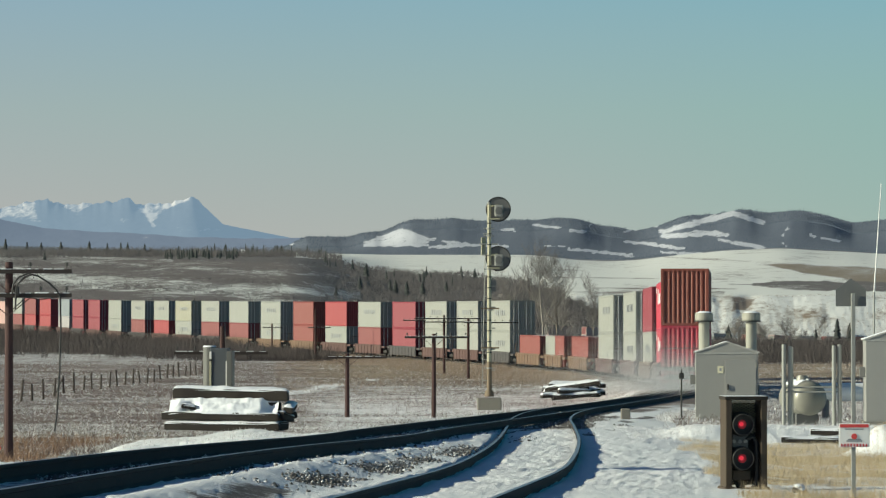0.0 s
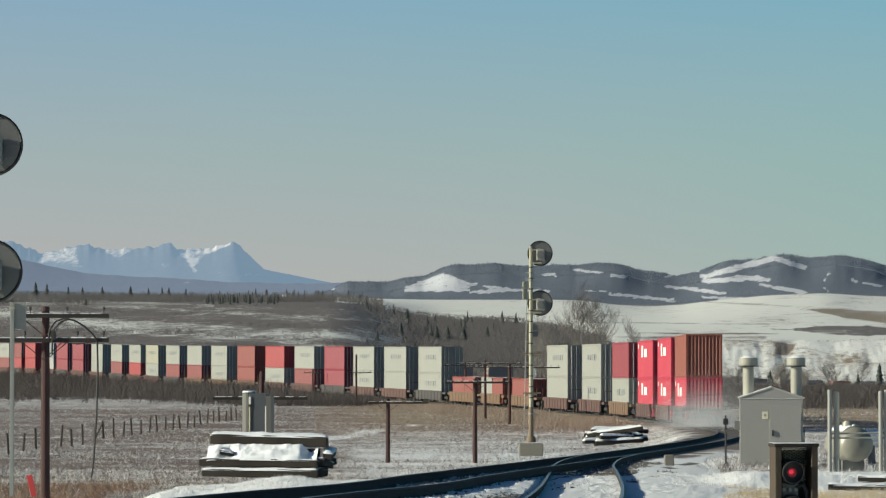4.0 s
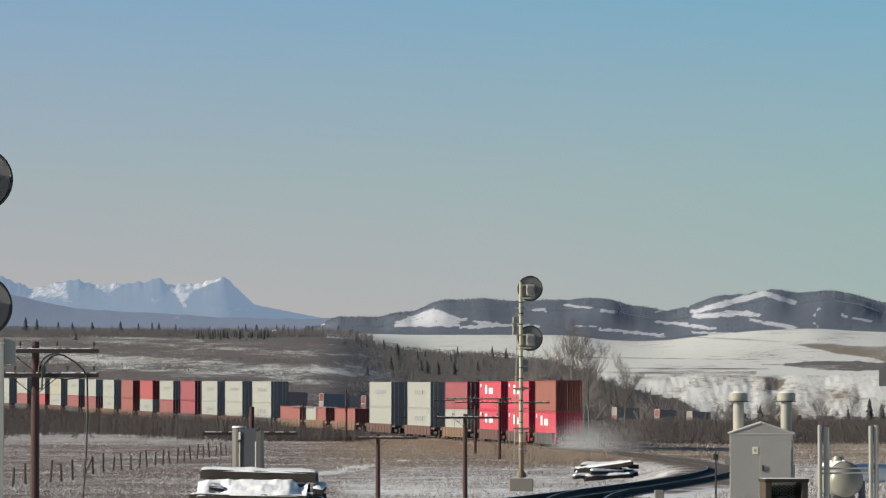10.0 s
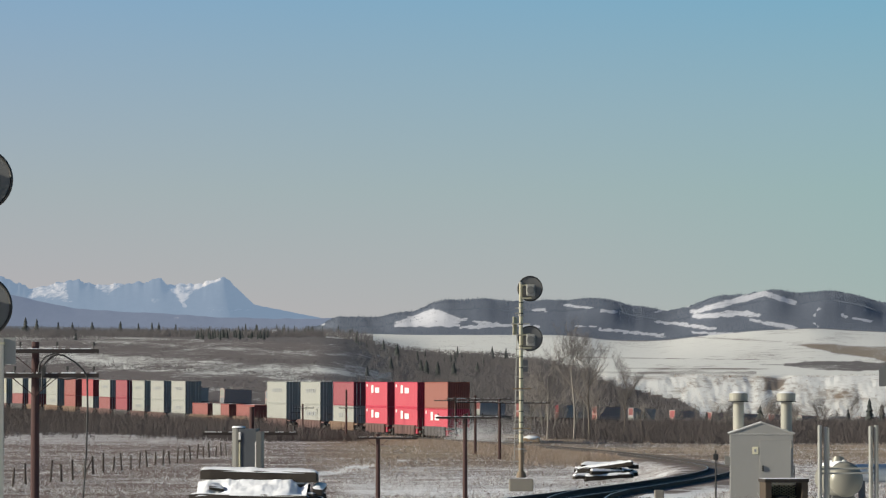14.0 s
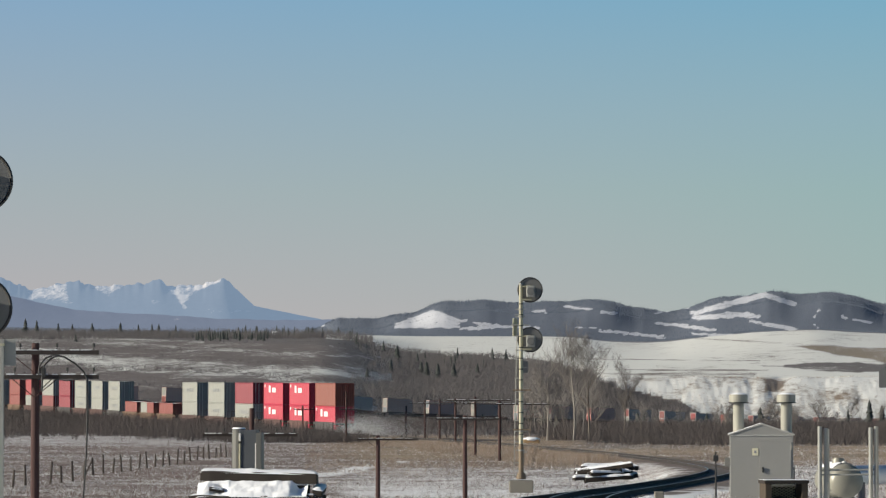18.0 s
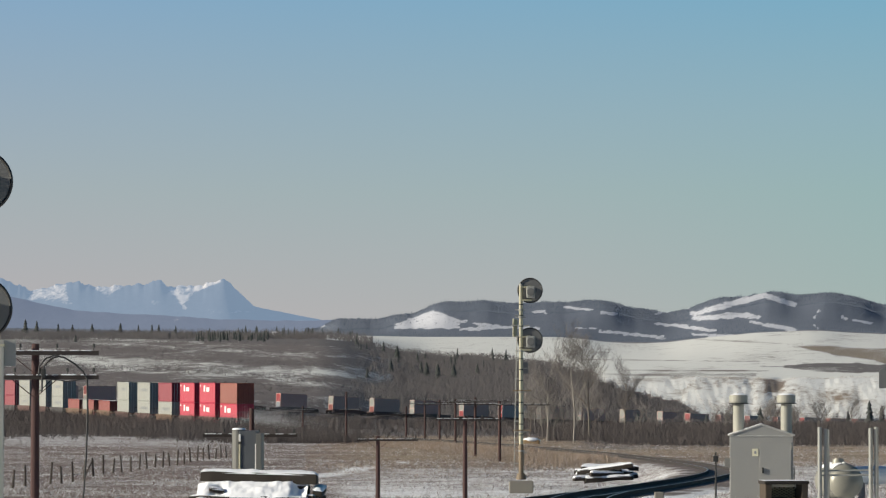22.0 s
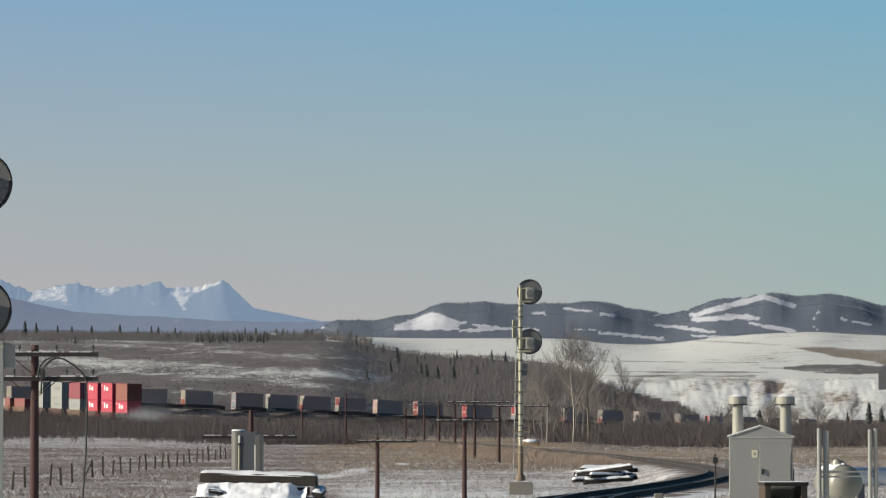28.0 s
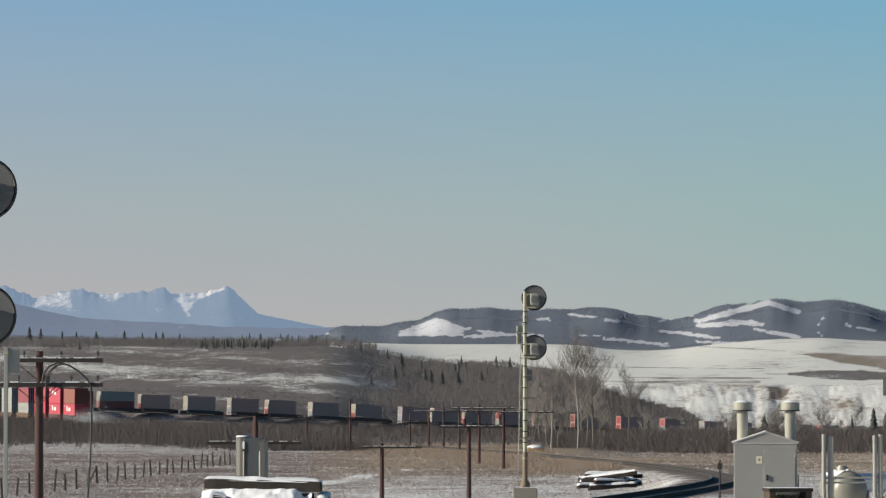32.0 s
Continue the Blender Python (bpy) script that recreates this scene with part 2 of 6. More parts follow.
def wavy(x, y, s, seed=0.0):
    """Cheap smooth unevenness."""
    return (np.sin(x / s + seed + 1.7 * np.sin(y / s * 0.7 + seed)) + np.sin(y / s * 1.3 + 2.1 * np.sin(x / s * 0.6 + seed * 2)) +
            0.6 * np.sin((x + y) / s * 2.3 + seed * 3)) / 2.6


def base_z(x, y):
    """Height of the open land, tracks left aside."""
    u = x / np.maximum(y, 30) * F + 784          # bearing
    mx = np.interp(y, LINE[:830, 1], LINE[:830, 0])
    side = smooth01(x - mx, -3, 3)
    left, right = np.interp(y, LF_Y, LF_Z), np.interp(y, RF_Y, RF_Z)
    far = smooth01(x, -120, 60)
    side = side + (far - side) * smooth01(y, 450, 900)
    z = left + (right - left) * side
    z = z + 0.12 * wavy(x, y, 6) * smooth01(y, 60, 200)
    # farther off the land is shaped by how high it stands over the eye's level: elev is counted downwards from 705, the level itself
    yl = y - np.clip(x + 98, 0, 230) * (1 - smooth01(y, 1500, 1900))          # the slope starts behind the far line
    west = np.interp(yl, [1100, 1165, 1235, 1500, 1900, 2600, 3300], [722, 716, 692, 650, 603, 588, 592])
    mid = np.interp(yl, [1100, 1180, 1400, 1900, 2400, 3000, 3300], [738, 745, 700, 648, 620, 594, 592])
    roll = 10 * hump(u, 1440, 120) - 12 * hump(u, 1120, 120) + 1.5 * wavy(u, y * 0, 40)
    gully = 4.0 * hump(u - 0.12 * (y - 1480), 1378, 17) + 1.2 * hump(u, 1330, 9) + 1.6 * wavy(u, y * 0, 24, 2.0)
    foot = 1395.0
    cut = 1 - smooth01(y, foot, foot + 85)
    rills = 0.22 * np.abs(np.sin(u / 4.5 + y / 19 + 1.5 * wavy(u, y, 17, 1.0))) * smooth01(y, foot - 10, foot + 20) * (1 - smooth01(y, foot + 50, foot + 95))
    east = 666 + gully * (1 - smooth01(y, 1500, 1580)) + 70 * cut + rills - np.interp(y, [1480, 1700, 2100, 2700, 3150], [0, 8, 36, 66, 76]) - roll * smooth01(y, 1600, 2800)
    wm, me_ = smooth01(u, 560, 780), smooth01(u, 930, 1080)
    elev = (west * (1 - wm) + mid * wm) * (1 - me_) + east * me_
    ridge = (126 + 17 * smooth01(u, 555, 605) + 9 * smooth01(u, 660, 720) + 20 * smooth01(u, 725, 790) + 3 * hump(u, 855, 25) - 2 * hump(u, 910, 30) + 3 * hump(u, 1055, 35) - 17 * smooth01(u, 1055, 1190)
             + 26 * smooth01(u, 1185, 1290) + 10 * hump(u, 1370, 40) + 7 * hump(u, 1465, 40) - 12 * smooth01(u, 1500, 1568) + 30 * smooth01(u, 1568, 1800) + 0.8 * wavy(u, u * 0, 9) + 1.0 * wavy(u, u * 0, 23))
    shoulder = 705 - ridge + 22 * (1 - smooth01(y, 3700, 4250)) * (0.8 + 0.12 * wavy(u, y * 0, 33, 1.5))
    up = smooth01(y, 3200, 3550)
    elev = elev * (1 - up) + np.where(u > 540, shoulder, 588 - 10 * hump(u, 0, 300)) * up
    elev = elev + 0.8 * wavy(x, y, 70, 3.0) * smooth01(y, 1500, 2000)
    rugged = (u > 1000) & (u < 1700) & (y > foot - 25) & (y < foot + 130)
    rough = np.zeros(np.shape(elev))
    for i in np.nonzero(rugged)[0]:
        q = Vector((u[i] / 17 + y[i] / 40, y[i] / 21, 2.0))
        rough[i] = 1.7 * abs(noise.noise(q)) + 0.9 * noise.noise(q * 3.1)
    elev = elev + rough * smooth01(y, foot - 20, foot + 10) * (1 - smooth01(y, foot + 60, foot + 130))
    z_far = EYE + (705 - elev) / F * y
    beyond = smooth01(yl, 1160, 1200) * (1 - me_) + smooth01(y, 1350, 1390) * me_
    z = z * (1 - beyond) + z_far * beyond
    behind = smooth01(-y, -30, 60)
    return z * (1 - behind)


def line_distance(x, y, line):
    """Distance to a line and its height there, for many points at once."""
    order = np.argsort(y)
    xs, ys = x[order], y[order]
    best, zz = np.full(x.shape, 1e3), np.zeros(x.shape)
    lo, hi = np.searchsorted(ys, line[:, 1] - 30), np.searchsorted(ys, line[:, 1] + 30)
    for i in range(len(line)):
        s = slice(lo[i], hi[i])
        d = np.hypot(xs[s] - line[i, 0], ys[s] - line[i, 1])
        m = d < best[s]
        best[s] = np.where(m, d, best[s])
        zz[s] = np.where(m, line[i, 2], zz[s])
    back = np.empty(len(order), int)
    back[order] = np.arange(len(order))
    return best[back], zz[back]


def ground_z(x, y):
    x, y = np.atleast_1d(np.asarray(x, float)), np.atleast_1d(np.asarray(y, float))
    z = base_z(x, y)
    near = (np.hypot(x, y) < 900) | (y < 1900)
    (dm, zm), (ds, zs) = (line_distance(x[near], y[near], line) for line in (LINE, SIDING))
    wm, ws = 1 - smooth01(dm, 1.9, 5.5), 1 - smooth01(ds, 1.6, 4.5)
    sx = np.interp(y[near], SIDING[:, 1], SIDING[:, 0])
    bank = 0.095 * smooth01(sx - x[near], 0.78, 0.95) * (1 - smooth01(y[near], 88, 96))          # snow banked against the siding's outer rail
    zs = zs + bank
    share = smooth01(ds - dm, -1.3, 1.5)            # between the tracks each keeps its own bed
    zm = zm - 0.172 + 0.09 * smooth01(dm, 0.95, 1.5) * (y[near] < 92) * (x[near] > np.interp(y[near], LINE[:830, 1], LINE[:830, 0]))
    bed = zm * share + (zs - 0.125) * (1 - share)
    bed = np.where(ws <= 0, zm, np.where(wm <= 0, zs - 0.125, bed))
    w = np.maximum(wm, ws)
    z[near] = z[near] * (1 - w) + bed * w
    lumps = np.zeros(z.shape)
    for i in np.nonzero((y > 32) & (y < 125) & (np.abs(x) < 16))[0]:
        q = Vector((x[i] * 1.6, y[i] * 0.55, 0.5))
        lumps[i] = 0.55 * noise.noise(q) + 0.45 * noise.noise(q * 2.7) + 0.35 * noise.noise(q * 6.3)
    z = z + 0.045 * lumps * (0.35 + 0.65 * smooth01(y, 38, 48)) * (1 - smooth01(y, 100, 125))
    # drifted snow on the shoulder by the old ties
    z = z + (0.55 * np.exp(-((x + 4.6) / 1.9) ** 4 - ((y - 79) / 8.0) ** 2) + 0.05 * wavy(x, y, 0.35, 2) * np.exp(-((x + 4.8) / 2.6) ** 4 - ((y - 78) / 9.0) ** 2)) * smooth01(np.interp(y, LINE[:300, 1], LINE[:300, 0]) - x, 1.3, 2.6)
    # a drift along the edge of the dry grass, and a heap of cleared snow
    z = z + (0.30 + 0.06 * wavy(x, y, 0.8, 2)) * np.exp(-((y - 84) / 4.5) ** 4) * smooth01(x, 5.4, 6.6) * (1 - smooth01(x, 13, 16)) + 0.55 * np.exp(-((x - 8.35) / 0.42) ** 2 - ((y - 66) / 0.9) ** 2)
    return z


def gz(x, y):
    return float(ground_z(x, y)[0])

# ---------------------------------------------------------------- ground: one sheet to the horizon


# clearings on the far hills: bearing and elevation of both ends, half width
CLEARINGS = [(806, 566, 826, 566, 3), (818, 580, 880, 577, 3.5), (842, 569, 875, 574, 4), (880, 575, 952, 578, 3.2), (945, 549, 962, 549, 3.5), (1001, 541, 1046, 545, 3),
             (1068, 550, 1086, 553, 4.5), (1018, 577, 1056, 578, 2), (1064, 583, 1172, 594, 3.5), (1163, 552, 1216, 541, 2.8), (1228, 552, 1262, 544, 5), (1255, 545, 1352, 520, 6.5),
             (1368, 524, 1400, 535, 6), (1234, 560, 1292, 557, 5.5), (1290, 553, 1338, 557, 5.5), (1330, 567, 1404, 580, 4), (1162, 570, 1215, 574, 3.2)]
CLEARINGS += [(1205, 574, 1262, 582, 4), (1228, 589, 1296, 591, 3), (1447, 546, 1445, 558, 4), (1444, 573, 1444, 577, 3), (1492, 558, 1495, 561, 4), (1514, 564, 1540, 569, 3.5), (552, 575, 572, 574, 2.5)]


def wood_edge(u):
    """Elevation at which the valley's woods end against the snow fields."""
    return np.interp(u, [565, 600, 690, 710, 780, 850, 900, 950, 1000, 1040, 1100, 1150, 1200, 1230, 1260], [594, 598, 605, 612, 619, 621, 626, 632, 645, 660, 680, 690, 703, 720, 760])


def land_covers(x, y, z):
    """How much snow lies, how dark the scrub is and where conifer forest stands, 0 to 1."""
    u = x / np.maximum(y, 20) * F + 784
    e = 705 - (z - EYE) / np.maximum(y, 20) * F          # bearing and elevation, as the eye has them
    snow = np.full(x.shape, 0.50)
    scrub = np.zeros(x.shape)
    forest = np.zeros(x.shape)
    straw = np.zeros(x.shape)
    mx = np.interp(y, LINE[:830, 1], LINE[:830, 0])
    dm, _ = line_distance(x, y, LINE[:300])
    ds, _ = line_distance(x, y, SIDING)
    near = 1 - smooth01(y, 95, 150)
    snow = snow + (0.95 - snow) * near
    # gravel shows round the main line's rails and in strips between the tracks
    gravel = hump(dm, 0, 1.15) * (y < 330) + 0.5 * hump(dm, 1.9, 0.4) * (wavy(x, y, 3.1, 4) > 0.1) * (y < 330)
    strips = hump(dm, 1.95 + 0.15 * wavy(x, y, 2.3, 1), 0.30) + hump(dm, 2.9 + 0.25 * wavy(x, y, 4.1, 2), 0.28) * smooth01(wavy(x, y, 2.6, 5), -0.3, 0.3)
    gravel = gravel + 1.2 * strips * (0.55 + 0.6 * wavy(x, y, 1.3, 3)) * (x > mx) * (ds > 0.95) * (y < 110)
    gravel = gravel + 1.0 * smooth01(y, 84, 92) * (1 - smooth01(y, 118, 126)) * (1 - smooth01(np.minimum(dm, ds), 1.0, 1.6))          # the points are swept
    gravel = gravel + 0.75 * smooth01(wavy(x * 1.3 + 0.25 * y, y * 0.45, 0.9, 7), 0.25, 0.75) * smooth01(ds, 1.5, 2.0) * (1 - smooth01(ds, 3.2, 4.5)) * (x > mx + 2) * smooth01(y, 40, 46) * (1 - smooth01(y, 66, 76))
    # straw-coloured grass
    right = smooth01(x - (3.4 + (y - 40) * 0.055 + 0.35 * wavy(x * 0, y, 3.0, 1)), 0, 1.0)
    straw = straw + right * smooth01(y, 36, 40) * (1 - smooth01(y, 70, 78)) * (0.75 + 0.25 * wavy(x, y, 2.2, 1))
    band = 0.9 * smooth01(y, 255, 330) * (1 - smooth01(y, 520, 640)) * smooth01(u, 540, 700) * (0.75 + 0.4 * wavy(x, y, 9, 2))
    straw = np.clip(straw + band, 0, 1)
    left = (x < mx - 3.2) & (y < 150)
    drifted = np.exp(-((x + 4.6) / 2.3) ** 4) * (1 - smooth01(y, 84, 92)) * smooth01(y, 50, 62)
    straw = np.where(left, np.clip(straw + 0.8 * smooth01(mx - x, 4.5, 8.5), 0, 1), straw)
    straw = straw * (1 - np.clip(2 * drifted, 0, 1))
    snow = snow - 0.45 * straw - 0.12 * drifted
    snow = snow - 0.11 * (1 - smooth01(u, 520, 680)) * smooth01(y, 88, 100) * (1 - smooth01(y, 400, 440)) * (1 + 0.7 * wavy(x, y, 10, 2))
    snow = snow + 0.13 * smooth01(u, 540, 640) * smooth01(y, 100, 116) * (1 - smooth01(y, 195, 240)) * (0.7 + 0.5 * wavy(x, y, 4, 2)) * (x < mx - 3)
    # a trodden strip of snow across the meadow
    snow = snow + 0.5 * hump(y - 234 - 0.36 * (u - 531) - 5 * wavy(u, u * 0, 30, 1), 0, 7) * smooth01(u, 500, 540) * (1 - smooth01(u, 640, 680)) + 0.5 * hump(u, 713, 13) * hump(y, 305, 7)
    # scrub belt beyond the field, along the line
    belt = np.maximum(smooth01(y, 520, 600), smooth01(y, 372, 410) * smooth01(u, 990, 1060)) * (1 - smooth01(y, 1080, 1150)) * (1 - smooth01(u, 1150, 1250) * 0.4)
    scrub = np.clip(scrub + belt, 0, 1)
    snow = snow - 0.42 * belt
    # hillside with drifts lying in long bands
    hill = smooth01(y, 1130, 1180) * (1 - smooth01(u + 25 * wavy(x, y, 60, 1), 640, 740)) * (y < 2700)
    tilt = e - 0.05 * (u - 300)
    drift = 0.75 * hump(tilt, 648 - 0.00008 * (u - 420) ** 2, 13) + 0.75 * hump(e - 0.03 * u, 590, 5) * (u < 360) + 0.45 * hump(tilt, 612, 4)
    drift = drift + 0.25 * wavy(u, e * 6, 30, 2)
    snow = np.where(hill > 0.3, 0.32 + 0.29 * drift, snow)
    scrub = np.where(hill > 0.3, 0.75, scrub)
    woods = hill * (e < 592 + 0.035 * (u - 100))
    snow, scrub = np.where(woods > 0.3, 0.12, snow), np.where(woods > 0.3, 1.0, scrub)
    ragged = wood_edge(u) + 7 + 1.5 * wavy(u, e * 0, 7, 1) + 2 * wavy(u, e * 0, 19, 2)
    mid = (y > 1150) & (hill <= 0.3) & (u < 1250) & (e > ragged)
    snow, scrub = np.where(mid, 0.1, snow), np.where(mid, 1.0, scrub)
    # snow field, cut bank, rolling fields
    field = (y > 1900) & (u > 575 + 90 * smooth01(e, 597, 604)) & (e <= ragged) & (y < 3150)
    snow, scrub = np.where(field, 0.70, snow), np.where(field, 0.1, scrub)
    east = (y > 1380) & (u > 1020) & (y < 3150) & (e <= ragged)
    ev = 0.70 + 0.09 * wavy(u, e * 5, 60, 1) + 0.05 * wavy(u, e * 4, 23, 3) - 0.42 * hump(e, 635 + 0.012 * (u - 1200), 0.9) * (u < 1345) * (0.8 + 0.3 * wavy(u, e * 0, 24, 2)) - 0.42 * hump(e, 652 + 0.004 * (u - 1050), 1.0) * (u < 1360) * (0.8 + 0.3 * wavy(u, e * 0, 31, 1))
    ev = ev - 0.35 * hump(e - 0.05 * (u - 1350), 603, 1.3) * (u > 1230) * (u < 1420) * (0.6 + 0.5 * wavy(u, e * 0, 28, 3)) - 0.3 * hump(e, 631, 1.3) * hump(u, 1265, 18) - 0.18 * hump(e, 660, 2.5) * (u < 1340)
    snow = np.where(east, ev, snow)
    scrub = np.where(east, 0.25, scrub)
    # the cut bank: rough grass through thin snow, brush in its gully that also paints its shade
    bank = east * smooth01(e, 661, 667) * (y < 1500)
    straw = np.clip(straw + 0.42 * bank, 0, 1)
    snow = snow - bank * (0.10 - 0.05 * wavy(u, e * 2, 19, 2))
    scrub = scrub * (1 - bank)
    notch = smooth01(np.minimum(np.minimum(u - 1352, 1398 - u - 0.9 * (e - 668)), np.minimum(e - 667, 692 - e)), -1, 5) * (y < 1700)
    shrubs = smooth01(9.5 - np.abs(e - 647 - 0.018 * (u - 1450)) * (1 + 8 * (1 - smooth01(u, 1330, 1440))) + 2 * wavy(u, e * 0, 9, 1), 0, 3) * smooth01(u, 1335, 1360)
    dark = np.clip(shrubs + 0.55 * notch, 0, 1) * east
    snow, scrub = snow - 0.38 * dark, np.where(east, np.clip(scrub + dark, 0, 1), scrub)
    stubble = smooth01(2 + 0.075 * np.clip(u - 1390, 0, 200) - np.abs(e - 608 - 0.105 * (u - 1390)) + 1.5 * wavy(u, e * 0, 17, 3), 0, 4) * (u > 1385) * east
    straw, snow = np.clip(straw + 0.9 * stubble, 0, 1), snow - 0.33 * stubble
    # far hills: forest with clearings
    far = smooth01(y, 3050, 3150)
    clear = 0.55 * wavy(u, e * 3, 21, 5) + 0.5 * wavy(u, e * 4, 8, 1)
    uu, ee = u, e
    u, e = u + 2.5 * wavy(u, e * 3, 4, 3), e + 1.5 * wavy(u, e * 3, 3.1, 1) + 1.0 * wavy(u, e * 2, 7.3, 2)
    field_snow = smooth01(np.minimum(np.minimum(0.75 * (u - 697), 0.9 * (580 - e)), np.minimum(e - 545 - 0.34 * np.abs(u - 768), 1.3 * (815 - u))), -1, 3)
    patch = 1.4 * field_snow
    for a, ea, b, eb, w in CLEARINGS:
        f = np.clip((u - a) / (b - a + 1e-3), 0, 1)
        off = np.hypot((u - a - f * (b - a)) * 0.5, e - ea - f * (eb - ea))
        patch = np.maximum(patch, 1.15 * (1 - smooth01(off, 0.55 * w, 1.25 * w)))
    u, e = uu, ee
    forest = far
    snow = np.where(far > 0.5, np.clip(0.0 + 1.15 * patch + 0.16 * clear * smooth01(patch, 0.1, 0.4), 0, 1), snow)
    snow = np.where((far > 0.5) & (u < 560), 0.06, snow)
    return np.clip(snow, 0, 1), np.clip(scrub, 0, 1), np.clip(forest, 0, 1), np.clip(straw, 0, 1), np.clip(gravel, 0, 1)


def ground_material():
    n = Nodes("snowy_prairie")
    pos = n.add("ShaderNodeNewGeometry").outputs["Position"]
    fine = n.noise(2.6, 6, 0.68, pos)
    grain = n.noise(14, 4, 0.7, pos)
    broad = n.noise(0.045, 4, 0.6, pos)
    tall = n.noise(0.35, 5, 0.65, pos)
    mixed = n.maths("ADD", n.maths("MULTIPLY", n.noise(6.5, 5, 0.7, pos), 0.4), n.maths("ADD", n.maths("MULTIPLY", fine, 0.3), n.maths("MULTIPLY", tall, 0.3)))
    snow, scrub, forest, straw, gravel = (n.attribute(a) for a in ("snow", "scrub", "forest", "straw", "gravel"))
    earth = n.mix(mixed, (0.13, 0.09, 0.075), (0.22, 0.17, 0.145))
    grass = n.mix(fine, (0.23, 0.175, 0.120), (0.36, 0.29, 0.19))
    brush = n.mix(tall, (0.095, 0.081, 0.077), (0.165, 0.147, 0.139))
    # far forest floor: blue-grey that paints in the haze of distance
    hazy_wood = n.mix(broad, (0.11, 0.132, 0.172), (0.14, 0.16, 0.20))
    soil = n.mix(straw, earth, grass)
    soil = n.mix(scrub, soil, brush)
    soil = n.mix(forest, soil, hazy_wood)
    soil = n.mix(gravel, soil, n.mix(grain, (0.045, 0.042, 0.04), (0.14, 0.125, 0.115)))
    level = n.maths("ADD", snow, n.maths("MULTIPLY", n.maths("SUBTRACT", mixed, 0.5), 1.55))
    level = n.maths("SUBTRACT", level, n.maths("MULTIPLY", forest, 0.33))
    # far off, drifts and bare patches lie in long streaks
    away = n.add("ShaderNodeMapRange", Value=n.add("ShaderNodeSeparateXYZ", Vector=pos).outputs[1], From_Min=700.0, From_Max=1200.0).outputs[0]
    stretch = n.add("ShaderNodeMapping", Vector=pos)
    stretch.inputs["Scale"].default_value = (1.0, 0.35, 1.0)
    away = n.maths("MULTIPLY", away, n.maths("SUBTRACT", 1.0, n.maths("MULTIPLY", straw, 0.9)))
    streaks = n.noise(0.05, 6, 0.72, stretch.outputs[0], 0.8)
    level = n.maths("ADD", level, n.maths("MULTIPLY", n.maths("MULTIPLY", n.maths("SUBTRACT", n.maths("ADD", n.maths("MULTIPLY", streaks, 0.6), n.maths("MULTIPLY", n.noise(0.35, 5, 0.7, stretch.outputs[0]), 0.4)), 0.5), 1.5), away))
    level = n.maths("SUBTRACT", level, n.maths("MULTIPLY", gravel, n.maths("ADD", 0.22, n.maths("MULTIPLY", grain, 0.75))))
    cover = n.maths("MULTIPLY", n.maths("SUBTRACT", level, 0.42, True), 5.5, True)
    white = n.mix(grain, (0.70, 0.71, 0.72), (0.86, 0.86, 0.85))
    white = n.mix(n.maths("MULTIPLY", away, 0.55), white, (0.72, 0.71, 0.62))          # stalks stand through the far snow
    # snow of the far clearings dimmed and blued to paint in haze
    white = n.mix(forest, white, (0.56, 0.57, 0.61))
    n.bump(n.maths("ADD", fine, n.maths("MULTIPLY", grain, 0.3)), 0.55, 0.14)
    return n.done(n.mix(cover, soil, white), 0.9)


def build_ground():
    fine = np.linspace(-7.3, 7.3, 521)
    wide = np.concatenate([np.linspace(7.3, 20, 16)[1:], np.linspace(20, 340, 65)[1:-1], np.linspace(340, 352.7, 16)[:-1]])
    ang = np.radians(np.concatenate([fine, wide]))
    rad = np.concatenate([np.arange(1.0, 30, 1.0), np.arange(30, 80, 0.42), np.arange(80, 130, 0.7), np.geomspace(130, 400, 90)[:-1], np.arange(400, 1380, 10), np.arange(1380, 1500, 3.5), np.arange(1500, 1700, 10), np.geomspace(1700, 3130, 54)[:-1], np.arange(3130, 3620, 9), np.geomspace(3620, 4960, 50)])
    A, R = np.meshgrid(ang, rad)
    x, y = (R * np.sin(A)).ravel(), (R * np.cos(A)).ravel()
    z = ground_z(x, y)
    na, nr = len(ang), len(rad)
    verts = np.concatenate([np.stack([x, y, z], 1), [[0, 0, gz(0, 0.1)]]])
    i, j = np.meshgrid(np.arange(nr - 1), np.arange(na), indexing="ij")
    a, b = i * na + j, i * na + (j + 1) % na
    quads = np.stack([a, b, b + na, a + na], -1).reshape(-1, 4)
    c = len(verts) - 1
    faces = quads.tolist() + [[c, (k + 1) % na, k] for k in range(na)]
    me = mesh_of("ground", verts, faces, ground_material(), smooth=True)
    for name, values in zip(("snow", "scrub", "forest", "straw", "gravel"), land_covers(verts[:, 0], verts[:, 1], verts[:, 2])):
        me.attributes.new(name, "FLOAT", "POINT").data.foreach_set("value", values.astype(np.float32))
    return tagged(put("ground", me), "snow-dusted prairie with dry grass, rising to wooded hills", "ground", kind="structure")


build_ground()

# ---------------------------------------------------------------- mountains at the edge of sight


